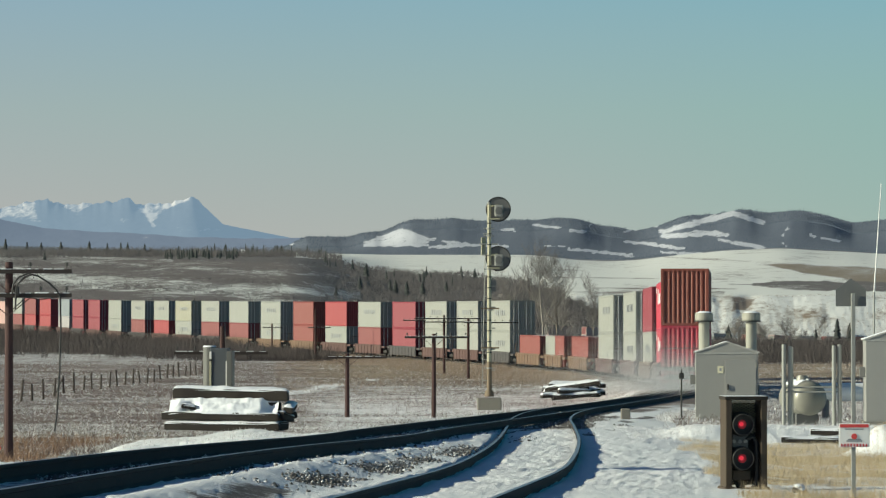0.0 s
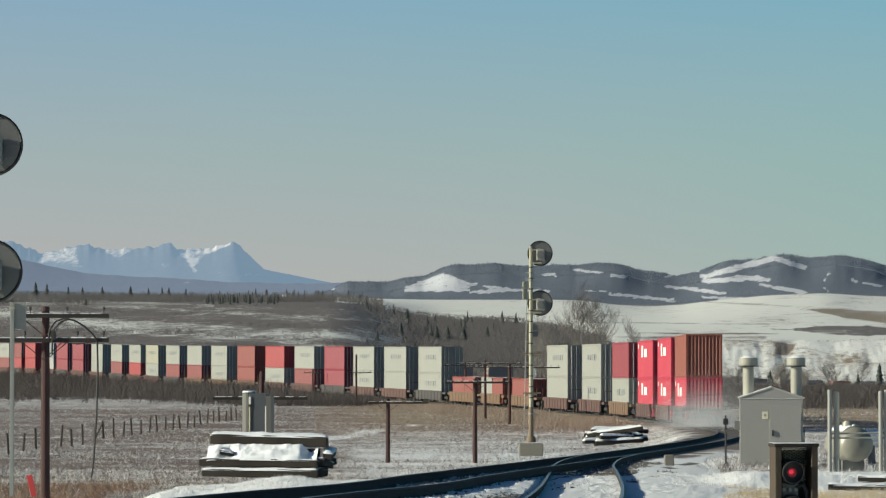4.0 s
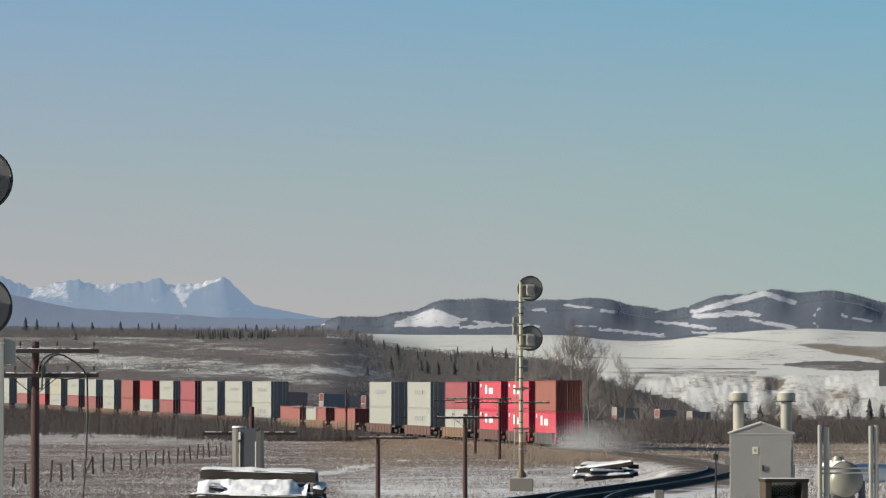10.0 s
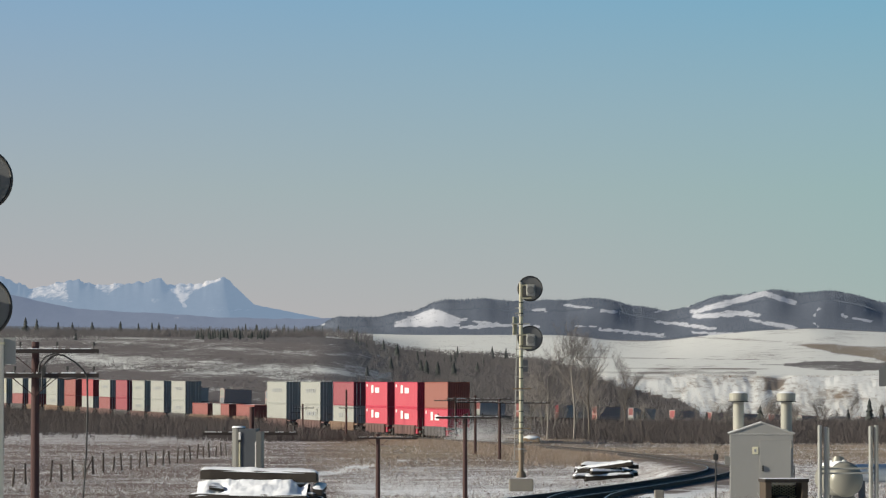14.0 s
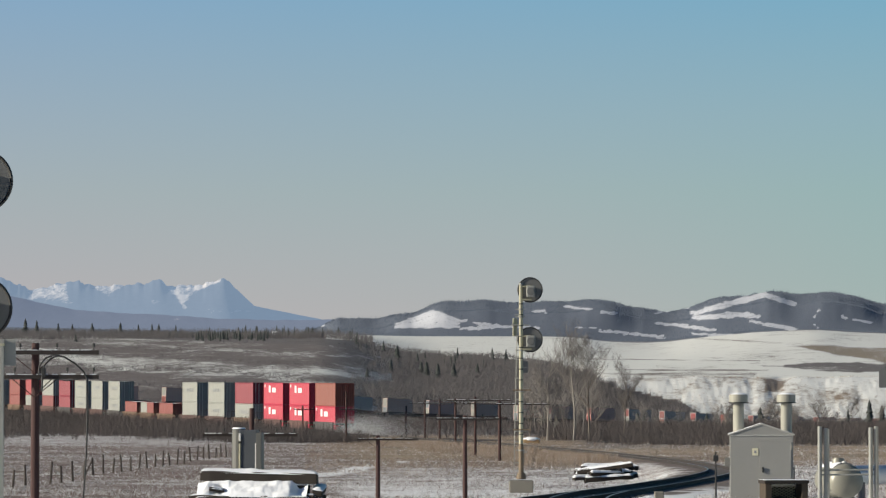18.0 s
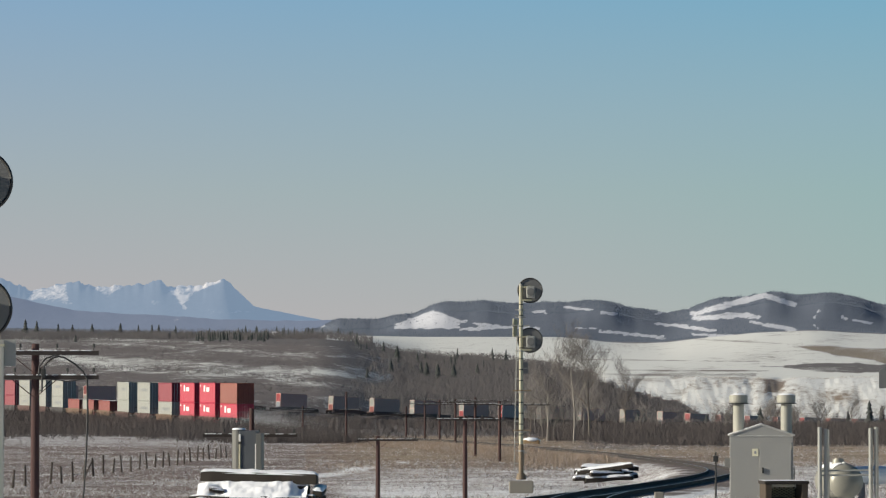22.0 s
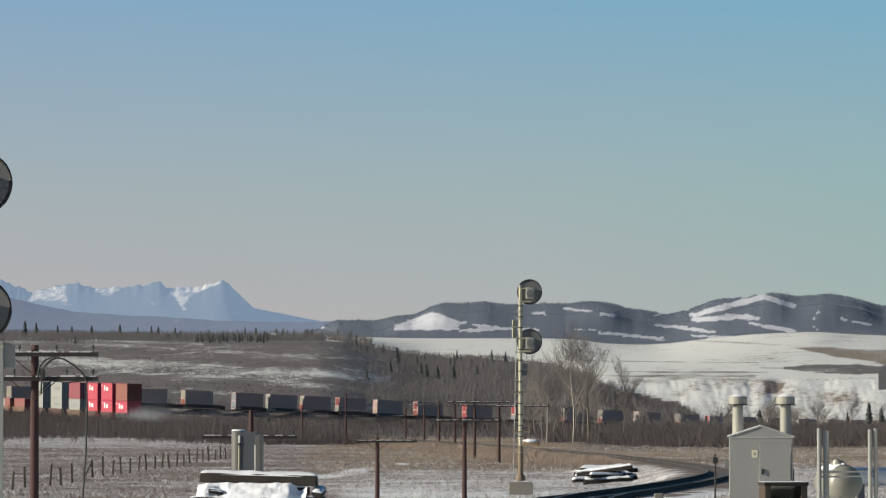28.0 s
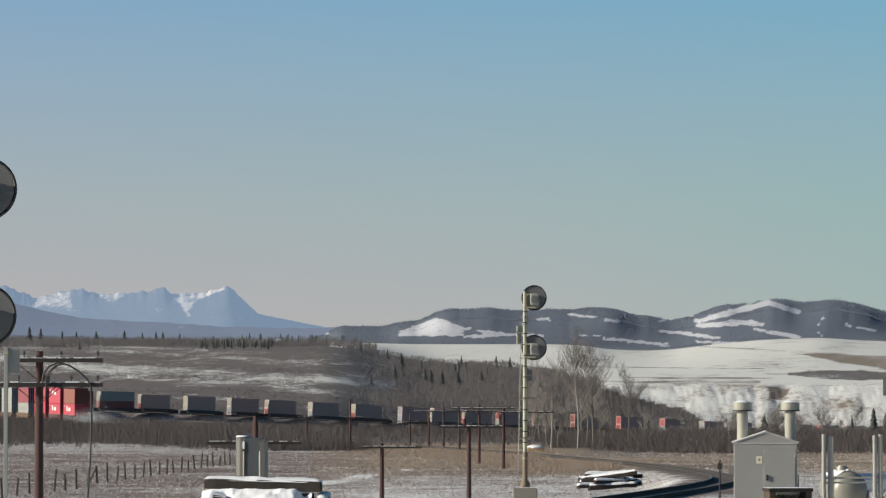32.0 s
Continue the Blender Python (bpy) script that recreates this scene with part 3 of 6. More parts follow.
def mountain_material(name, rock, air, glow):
    """So far away that the air's blue haze is put in as emission."""
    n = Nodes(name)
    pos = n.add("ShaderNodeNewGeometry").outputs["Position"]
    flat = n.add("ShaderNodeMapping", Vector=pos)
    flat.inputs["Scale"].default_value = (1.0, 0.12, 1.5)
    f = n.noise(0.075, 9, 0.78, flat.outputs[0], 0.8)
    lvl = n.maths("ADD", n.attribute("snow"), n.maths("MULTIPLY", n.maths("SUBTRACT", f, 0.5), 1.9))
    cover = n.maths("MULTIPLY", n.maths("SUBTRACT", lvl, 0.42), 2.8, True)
    # snow tone painted warm, as sunlit snow, to offset the blue emission
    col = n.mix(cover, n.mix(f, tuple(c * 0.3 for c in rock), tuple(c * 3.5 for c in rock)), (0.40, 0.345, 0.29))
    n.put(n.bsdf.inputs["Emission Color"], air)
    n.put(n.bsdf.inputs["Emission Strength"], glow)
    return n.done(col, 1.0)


def backdrop_range(name, dist, depth, u0, u1, profile, material, label, rough, drifts):
    """A long relief whose crest follows `profile(bearing)` (heights as seen from the eye)."""
    us = np.linspace(u0, u1, 540)
    rows = 26
    vs = []
    top = profile(us)
    soft = np.convolve(np.pad(top, 12, mode="edge"), np.hanning(27)[1:-1] / 13, mode="valid")
    for k in range(rows):
        f = k / (rows - 1)
        y = dist - depth * (1 - f)
        lean = us + (1 - f) * 12 * np.sin(us / 70 + 1.0)          # ridges run down aslant
        crest = np.interp(lean, us, soft) * (1 - f ** 7) + top * f ** 7
        spur = np.array([noise.fractal((q / 26 + 1.3 * f, f * 5.0 + dist, 0.3), 0.9, 2.1, 5) for q in us]) if rough else 0
        h = 100 + (crest - 100) * f ** 0.9 + rough * f * (1 - f) * 26 * spur
        vs.append(np.stack([(us - 784) / F * y, us * 0 + y, EYE + h / F * y], 1))
    v = np.concatenate(vs)
    n = len(us)
    faces = [(k * n + i, k * n + i + 1, (k + 1) * n + i + 1, (k + 1) * n + i) for k in range(rows - 1) for i in range(n - 1)]
    me = mesh_of(name, v, faces, material, smooth=True)
    u, e = v[:, 0] / v[:, 1] * F + 784, 705 - (v[:, 2] - EYE) / v[:, 1] * F
    me.attributes.new("snow", "FLOAT", "POINT").data.foreach_set("value", np.clip(drifts(u, e), 0, 1).astype(np.float32))
    return tagged(put(name, me), label, "mountains", kind="structure")


def tent(u, c, h, rise, fall):
    """A single peak with its own slope on either side."""
    return h - np.where(u < c, (c - u) * rise, (u - c) * fall)


def crest_far(u):
    h = np.maximum.reduce([tent(u, 2, 216, 0.1, 0.42), 192 + 10 * smooth01(u, 120, 165) - 200 * smooth01(u, 385, 470), tent(u, 133, 211, 0.24, 0.30), tent(u, 243, 207, 0.30, 0.20), tent(u, 281, 213, 0.35, 0.75),
                           tent(u, 397, 216, 0.36, 0.95), 163 - 0.42 * np.abs(u - 457)])
    jag = np.array([noise.fractal((q / 9, 2.0, 0.7), 0.9, 2.1, 4) for q in u]) * (0.5 + 3.0 * (1 - smooth01(u, 385, 440)))
    return h + jag - 2 * np.exp(-((u - 397) / 7) ** 2)


def crest_fore(u):
    return 141 + 36 * (1 - smooth01(u, -60, 190)) + 14 * (1 - smooth01(u, 150, 480)) + 1.2 * wavy(u, u * 0, 13)


def drifts_far(u, e):
    """Snow lies in the high basins between the dark faces and on the flanks towards the sun."""
    west = smooth01(np.minimum(np.minimum((u - 38) * 0.5, 0.9 * (121 - u) + 0.25 * (e - 500)), np.minimum(0.5 * (538 - e), e - 493 - 0.05 * (u - 60))), -2, 9)
    basin = smooth01(np.minimum(np.minimum((u - 152) * 0.55 - (e - 503), (226 - u) * 0.6 - (e - 503)), 22 + 0 * u), -3, 6)
    col = smooth01(np.minimum((u - 286) * 1.05 - (e - 500), (372 - u) * 0.72 - (e - 500)), -4, 8)
    chute = hump(u - 322 - 0.35 * (e - 525), 0, 10) * smooth01(e, 515, 525) * (1 - smooth01(e, 545, 553))
    rim = hump(e - 491 - 0.36 * (397 - u), 0, 4) * smooth01(u, 340, 360) * (1 - smooth01(u, 388, 398))
    # thin low snow that also paints a pale haze band along the base
    foot = 0.34 * hump(e, 549, 6) * smooth01(u, 335, 370) * (1 - smooth01(u, 440, 470)) + 0.2 * hump(e, 540, 9) * hump(u, 140, 40)
    return 0.02 + 0.62 * west + 0.58 * basin + 0.62 * col + 0.45 * chute + 0.8 * rim + 0.42 * hump(u, 275, 13) * hump(e, 532, 8) + foot


def drifts_fore(u, e):
    return 0.62 * hump(u - 310 - 0.3 * (e - 560), 0, 15) * hump(e, 562, 11) - 0.25


backdrop_range("mountain_range", 4900, 420, -700, 900, crest_far, mountain_material("hazed_rock", (0.016, 0.018, 0.022), (0.235, 0.318, 0.440), 0.83), "hazy blue mountains with snow in their high basins", 0.12, drifts_far)
backdrop_range("foothill_range", 4450, 200, -700, 700, crest_fore, mountain_material("hazed_forest", (0.02, 0.022, 0.028), (0.165, 0.205, 0.295), 0.80), "dark blue wooded foothills below the mountains", 0.0, drifts_fore)

# ---------------------------------------------------------------- tracks


def sweep(line, profile, mats, slots, name, start=0, end=None, offset=0.0, rise=0.0):
    """Carries a cross-section (sideways, up) along a line."""
    p = line[start:end]
    t = np.gradient(p[:, :2], axis=0)
    t /= np.linalg.norm(t, axis=1)[:, None]
    nrm = np.stack([t[:, 1], -t[:, 0]], 1)
    k = len(profile)
    verts, faces, fs = [], [], []
    for i in range(len(p)):
        for sx, sz in profile:
            verts.append((p[i, 0] + nrm[i, 0] * (sx + offset), p[i, 1] + nrm[i, 1] * (sx + offset), p[i, 2] + sz + rise))
    for i in range(len(p) - 1):
        for j in range(k):
            a, b = i * k + j, i * k + (j + 1) % k
            faces.append((a, b, b + k, a + k))
            fs.append(slots[j])
    faces += [tuple(range(k))[::-1], tuple((len(p) - 1) * k + j for j in range(k))]
    fs += [0, 0]
    return mesh_of(name, verts, faces, mats, fs)


RAIL = [(-0.075, -0.18), (0.075, -0.18), (0.07, -0.165), (0.012, -0.14), (0.012, -0.045), (0.036, -0.035), (0.036, -0.006), (0.028, 0), (-0.028, 0), (-0.036, -0.006), (-0.036, -0.035), (-0.012, -0.045), (-0.012, -0.14), (-0.07, -0.165)]
RAIL_SLOTS = [0, 0, 0, 0, 0, 0, 0, 1, 0, 0, 0, 0, 0, 0]


def build_track(line, name, label, start, end, ties):
    track = empty(name, Matrix(), label, "railway track", kind="structure")
    for off in (-0.755, 0.755):
        put("rail", sweep(line, RAIL, [M_rail, M_railtop], RAIL_SLOTS, "rail", start, end, off), track)
    bm = box(0.22, 2.3, 0.16, (0, 0, -0.385), 0.012)
    tie_me = bpy.data.meshes.new("tie")
    bm.to_mesh(tie_me), bm.free()
    tie_me.materials.append(M_tie)
    a, b = ties
    s = a
    while s < b:
        k = int(s)
        p, q = line[k], line[k + 1]
        c = p + (q - p) * (s - k)
        d = q - p
        rz = math.degrees(math.atan2(d[1], d[0])) + random.uniform(-0.8, 0.8)
        put("tie", tie_me, track, pose(c[0], c[1], c[2] + random.uniform(-0.012, 0.01), 0, 0, rz))
        s += 0.54
    return track


build_track(LINE, "main_track", "dark main-line rails curving away over snowy ballast", 30, None, (38, 190))
build_track(SIDING, "siding_track", "rusty siding rails in snow, curving into the main line", 12, None, (0, 0))

# ---------------------------------------------------------------- the train
COLOURS = {
    "white": ((0.255, 0.258, 0.235), "off-white"), "brown": ((0.205, 0.056, 0.038), "brown-red"), "red": ((0.40, 0.026, 0.055), "bright red"),
    "maroon": ((0.21, 0.028, 0.042), "dark red"), "orange": ((0.20, 0.046, 0.038), "orange-red"), "grey": ((0.20, 0.22, 0.24), "grey"),
    "rust": ((0.19, 0.044, 0.044), "rust-red"), "scarlet": ((0.28, 0.034, 0.040), "scarlet"), "cream": ((0.28, 0.27, 0.21), "cream"),
    # all here but tan: lightened and warmed to paint haze over shaded sides
    "hazed_grey": ((0.32, 0.30, 0.30), "haze-lightened grey"), "tan": ((0.55, 0.26, 0.10), "orange-tan"), "hazed_tan": ((0.40, 0.28, 0.25), "haze-lightened tan"), "hazed_rust": ((0.45, 0.28, 0.25), "haze-lightened rust")}
PAINTS = {k: paint("container_" + k, c, 0.5, tuple(0.5 * x for x in c), 0.45, 1.4) for k, (c, _) in COLOURS.items()}
M_mark_white = paint("marking_white", (0.75, 0.74, 0.72), 0.5)
M_mark_dark = paint("marking_dark", (0.25, 0.26, 0.27), 0.5)
M_bar = paint("galvanised_bar", (0.62, 0.62, 0.60), 0.5)
M_under = paint("running_gear", (0.03, 0.027, 0.025), 0.8, (0.08, 0.05, 0.035), 0.5, 4)
WELLS = {"tan": paint("well_yellow", (0.15, 0.095, 0.06), 0.6, (0.2, 0.09, 0.05), 0.5, 1.5), "rust": paint("well_brown", (0.095, 0.052, 0.045), 0.7, (0.06, 0.03, 0.025), 0.5, 1.5),
         "dark": paint("well_dark", (0.06, 0.055, 0.055), 0.7, (0.12, 0.09, 0.07), 0.4, 1.5)}


def corrugated(length, height, pitch, depth, edge):
    """An upright corrugated sheet in the xz plane, ribs towards +y."""
    xs = [(-length / 2, 0.0), (-length / 2 + edge, 0.0)]
    n = int((length - 2 * edge) / pitch)
    p = (length - 2 * edge) / n
    for i in range(n):
        x = -length / 2 + edge + i * p
        xs += [(x + p * 0.22, -depth), (x + p * 0.5, -depth), (x + p * 0.72, 0.0), (x + p, 0.0)]
    xs.append((length / 2, 0.0))
    verts = [(x, y, z) for x, y in xs for z in (0, height)]
    faces = [(2 * i, 2 * i + 2, 2 * i + 3, 2 * i + 1) for i in range(len(xs) - 1)]
    return verts, faces


def container_template(colour, length, height, marks="", ends=""):
    mat = PAINTS[colour]
    root = new("shipping_container")
    W = 2.44
    sv, sf = corrugated(length - 0.24, height - 0.26, 0.28, 0.04, 0.04)
    side = mesh_of("side_wall", sv, [f[::-1] for f in sf], mat)
    ev, ef = corrugated(W - 0.24, height - 0.26, 0.23, 0.05, 0.03)
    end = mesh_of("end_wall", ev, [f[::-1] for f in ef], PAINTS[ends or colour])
    put("side_wall", side, root, pose(-W / 2 + 0.02, 0, 0.14, 0, 0, 90))
    put("side_wall", side, root, pose(W / 2 - 0.02, 0, 0.14, 0, 0, -90))
    put("end_wall", end, root, pose(0, -length / 2 + 0.03, 0.14, 0, 0, 180))
    put("end_wall", end, root, pose(0, length / 2 - 0.03, 0.14, 0, 0, 0))
    if colour in ("white", "maroon", "rust", "cream", "grey") and length > 7:
        bar = mesh_of("locking_bar", [(x, y, z) for z in (0.1, height - 0.12) for x, y in ((-0.03, 0), (0.03, 0), (0.03, -0.05), (-0.03, -0.05))],
                      [(0, 1, 5, 4), (1, 2, 6, 5), (2, 3, 7, 6), (3, 0, 4, 7), (4, 5, 6, 7), (3, 2, 1, 0)], M_bar)
        for x in (-0.82, -0.38, 0.38, 0.82):
            put("locking_bar", bar, root, pose(x, -length / 2 + 0.025, 0), "")
    bm = None
    for sx in (-1, 1):
        for sy in (-1, 1):
            bm = box(0.15, 0.16, height, (sx * (W / 2 - 0.075), sy * (length / 2 - 0.08), 0), 0.015, bm=bm)
        for z in (0, height - 0.14):
            bm = box(0.09, length - 0.3, 0.14, (sx * (W / 2 - 0.045), 0, z), bm=bm)
    for sy in (-1, 1):
        for z in (0, height - 0.14):
            bm = box(W - 0.28, 0.09, 0.14, (0, sy * (length / 2 - 0.045), z), bm=bm)
    part("frame", bm, mat, root)
    part("roof", box(W - 0.16, length - 0.16, 0.05, (0, 0, height - 0.075)), M_roof, root)
    part("floor", box(W - 0.16, length - 0.16, 0.05, (0, 0, 0.05)), M_under, root)
    M = M_mark_white if marks in ("logo",) else M_mark_dark
    if marks == "logo":
        part("marking", box(0.02, 1.1, 0.9, (-W / 2 - 0.002, length * 0.18, height * 0.56)), M, root)
        part("marking", box(0.02, 2.2, 0.62, (-W / 2 - 0.002, -length * 0.04, height * 0.56)), M, root)
        part("marking", box(0.02, 0.5, 0.34, (-W / 2 - 0.002, length * 0.43, height * 0.80)), M, root)
    elif marks == "bars":
        for i in range(5):
            part("marking", box(0.02, 0.62, 0.5, (-W / 2 - 0.002, (i - 2) * 1.25 - 0.3, height * 0.52)), M, root)
        part("marking", box(0.02, 1.2, 0.1, (-W / 2 - 0.002, -length * 0.36, height * 0.86)), M, root)
    return root


M_roof = snow_capped("container_roof_snow", (0.25, 0.2, 0.18), 0.3)


def well_template(colour, length):
    mat = WELLS[colour]
    root = new("well_car")
    for sx in (-1, 1):
        bm = box(0.10, length - 4.4, 0.95, (sx * 1.36, 0, 0.28), 0.02)
        bm = box(0.2, length - 4.2, 0.12, (sx * 1.34, 0, 1.18), 0.02, bm=bm)
        n = int((length - 5) / 1.6)
        for i in range(n + 1):
            bm = box(0.08, 0.10, 0.9, (sx * 1.405, -(length - 5) / 2 + i * (length - 5) / n, 0.29), bm=bm)
        part("side_sill", bm, mat, root)
    part("well_floor", box(2.5, length - 4.6, 0.1, (0, 0, 0.24)), M_under, root)
    for sy in (-1, 1):
        bm = box(2.6, 1.7, 0.22, (0, sy * (length / 2 - 1.5), 0.95), 0.02)
        bm = box(0.5, 2.3, 0.35, (0, sy * (length / 2 - 1.1), 0.72), 0.02, bm=bm)
        for sx in (-1, 1):
            bm = rod(0.02, 0.02, (sx * 1.25, sy * (length / 2 - 0.7), 1.15), (sx * 1.25, sy * (length / 2 - 0.7), 2.1), 6, bm)
        bm = rod(0.02, 0.02, (-1.25, sy * (length / 2 - 0.7), 2.1), (1.25, sy * (length / 2 - 0.7), 2.1), 6, bm)
        part("end_platform", bm, mat, root)
        bm = None
        for sx in (-1, 1):
            bm = box(0.16, 2.0, 0.28, (sx * 0.98, sy * (length / 2 - 1.5), 0.42), 0.04, bm=bm)
        bm = box(2.0, 0.35, 0.25, (0, sy * (length / 2 - 1.5), 0.5), 0.03, bm=bm)
        bogie = part("bogie", bm, M_under, root)
        for sx in (-1, 1):
            for k in (-0.85, 0.85):
                y = sy * (length / 2 - 1.5) + k
                part("wheel", rod(0.45, 0.45, (sx * 0.69, y, 0.45), (sx * 0.82, y, 0.45), 16), M_under, bogie)
    return root


# front of each car's load behind the tail's, in metres along the line, with the loads (top, bottom)
LOADS = [(0, "brown", "red"), (16, "red", "red"), (32.3, "red", "red"), (51.5, "maroon", "white"), (71.5, "white", "white"), (92.5, "white", "white"),
         (113, "", "orange"), (130.5, "", "pair"), (146.5, "", "orange"), (164.6, "white", "white"), (183.5, "white", "white"), (201.5, "white", "white"),
         (219, "maroon", "maroon"), (237.5, "white", "rust"), (256.2, "scarlet", "white"), (275.5, "orange", "orange"), (295.5, "white", "white"),
         (315.5, "white", "rust"), (334.5, "white", "rust"), (354, "cream", "white"), (371.5, "white", "scarlet"), (391.5, "white", "rust"),
         (413, "white", "white"), (434, "maroon", "maroon"), (451.5, "maroon", "maroon"), (467, "grey", "hazed_grey"), (487.5, "scarlet", "scarlet"),
         (504, "rust", "scarlet"), (519, "white", "rust")]
# the head of the train, shaded sides and lit ends painted apart: front, side, upper end, lower end
for front, side, upper, lower in ((534, "hazed_rust", "white", "rust"), (550.5, "hazed_tan", "cream", "white"), (566.5, "hazed_rust", "white", "grey"), (580.5, "hazed_rust", "white", "orange"), (597, "hazed_tan", "white", "grey"),
                                  (613.7, "hazed_tan", "cream", "orange"), (632.2, "hazed_rust", "grey", "grey"), (645, "hazed_tan", "white", "white"), (658, "hazed_rust", "cream", "orange"), (671.7, "hazed_rust", "rust", "white"),
                                  (686.5, "hazed_tan", "hazed_tan", "hazed_tan"), (702.6, "hazed_tan", "orange", "orange"), (722.3, "hazed_rust", "scarlet", "scarlet"), (742.3, "hazed_rust", "scarlet", "grey"), (762.5, "hazed_tan", "white", "orange"),
                                  (778.6, "hazed_tan", "white", "orange"), (794.6, "hazed_rust", "white", "white"), (814.5, "hazed_tan", "white", "scarlet"), (830.2, "hazed_grey", "scarlet", "scarlet"), (846.2, "hazed_tan", "white", "grey"),
                                  (863, "hazed_rust", "grey", "white"), (881.7, "hazed_tan", "white", "white"), (899, "hazed_rust", "white", "grey"), (913, "hazed_tan", "scarlet", "white"), (929.6, "hazed_rust", "orange", "scarlet")):
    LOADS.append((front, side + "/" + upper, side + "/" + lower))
rng = random.Random(11)
place = 929.6
while place < 1580:
    place += rng.choice((16.0, 16.4, 19.5))
    side = rng.choice(("hazed_tan", "hazed_grey", "hazed_rust", "hazed_tan", "hazed_grey", "maroon"))
    LOADS.append((place, side + "/" + rng.choice(("white", "white", "orange", "scarlet", "white", "grey", "rust")), side + "/" + rng.choice(("white", "orange", "grey", "white"))))
TAN = {3, 6, 7, 8, 15, 16, 17}
SPEED = 15.6
TRAIN = []          # thing, distance of its middle ahead of the tail's load front, height above rail


def build_train():
    stock = {}

    def take(key, maker):
        """The first of a kind is built, the next ones copied."""
        if key not in stock:
            stock[key] = maker()
            return stock[key]
        return copy_thing(stock[key], Matrix())

    for i, (front, top, bottom) in enumerate(LOADS):
        nxt = LOADS[i + 1][0] if i + 1 < len(LOADS) else front + 16
        gap = 16 if i < 3 else 19 if nxt - front > 17.4 else 16 if nxt - front > 14.5 else 13
        col = "tan" if i in TAN else "rust" if i % 3 else "dark"
        car = take(("well", col, gap), lambda: well_template(col, gap - 0.7))
        tagged(car, {"tan": "yellow-orange", "rust": "brown", "dark": "dark grey"}[col] + " double-stack well car carrying containers", "railway car", "cars of the container train")
        TRAIN.append((car, front - 6.1, 0.0))
        if bottom == "pair":
            for colour, off in (("white", -3.05), ("orange", -9.15)):
                c = take((colour, 20), lambda: container_template(colour, 6.06, 2.59))
                tagged(c, "short " + COLOURS[colour][1] + " steel shipping container in a well car", "container", "containers on the train")
                TRAIN.append((c, front + off, 0.35))
            continue
        for lvl, colour in ((0, bottom), (1, top)):
            if not colour:
                continue
            short = "/" in colour
            h = 2.59 if not top or short else 2.9
            L = 10.2 if short else 12.19
            mk = "logo" if (colour == "red" and i < 3) else "bars" if colour in ("white", "cream") and (i * 7 + lvl) % 5 else ""
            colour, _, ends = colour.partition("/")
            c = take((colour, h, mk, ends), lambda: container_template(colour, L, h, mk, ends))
            tagged(c, COLOURS[colour][1] + (" and " + COLOURS[ends][1] if ends else "") + " corrugated steel shipping container " + ("stacked on another" if lvl else "in a well car"), "container", "containers on the train")
            TRAIN.append((c, front - 12.2 + L / 2, 0.35 + lvl * (h + 0.01)))


build_train()


def car_pose(mid, rise):
    a, b = along(mid - 5.5), along(mid + 5.5)
    c, d = (a + b) / 2, b - a
    m = Matrix.Translation(c) @ Euler((math.atan2(d[2], math.hypot(d[0], d[1])), 0, math.atan2(-d[0], d[1]))).to_matrix().to_4x4()
    return m @ Matrix.Translation((0, 0, rise))


def motions():
    """The container train rolls away along the line at an even speed."""
    for thing, ahead, rise in TRAIN:
        rows = []
        for k in range(17):
            t = 2.0 * k
            rows.append((t, car_pose(S_REF + ahead + SPEED * t, rise)))
        walk(thing, rows)

# ---------------------------------------------------------------- things beside the line


def spot(u, e, y):
    """The place at distance y that the eye sees at bearing u and elevation e."""
    return Vector(((u - 784) / F * y, y, EYE + (705 - e) / F * y))


def strip(name, pts, r, material, parent, label="", closed=False):
    """A round cable or bent bar through pts."""
    cu = bpy.data.curves.new(name, "CURVE")
    cu.dimensions, cu.bevel_depth, cu.bevel_resolution = "3D", r, 2
    sp = cu.splines.new("POLY")
    sp.points.add(len(pts) - 1)
    for p, q in zip(sp.points, pts):
        p.co = (*q, 1)
    cu.materials.append(material)
    ob = new(name, cu)
    ob.parent = parent
    me = bpy.data.meshes.new_from_object(ob)
    bpy.data.objects.remove(ob)
    return put(name, me, parent, None, label)


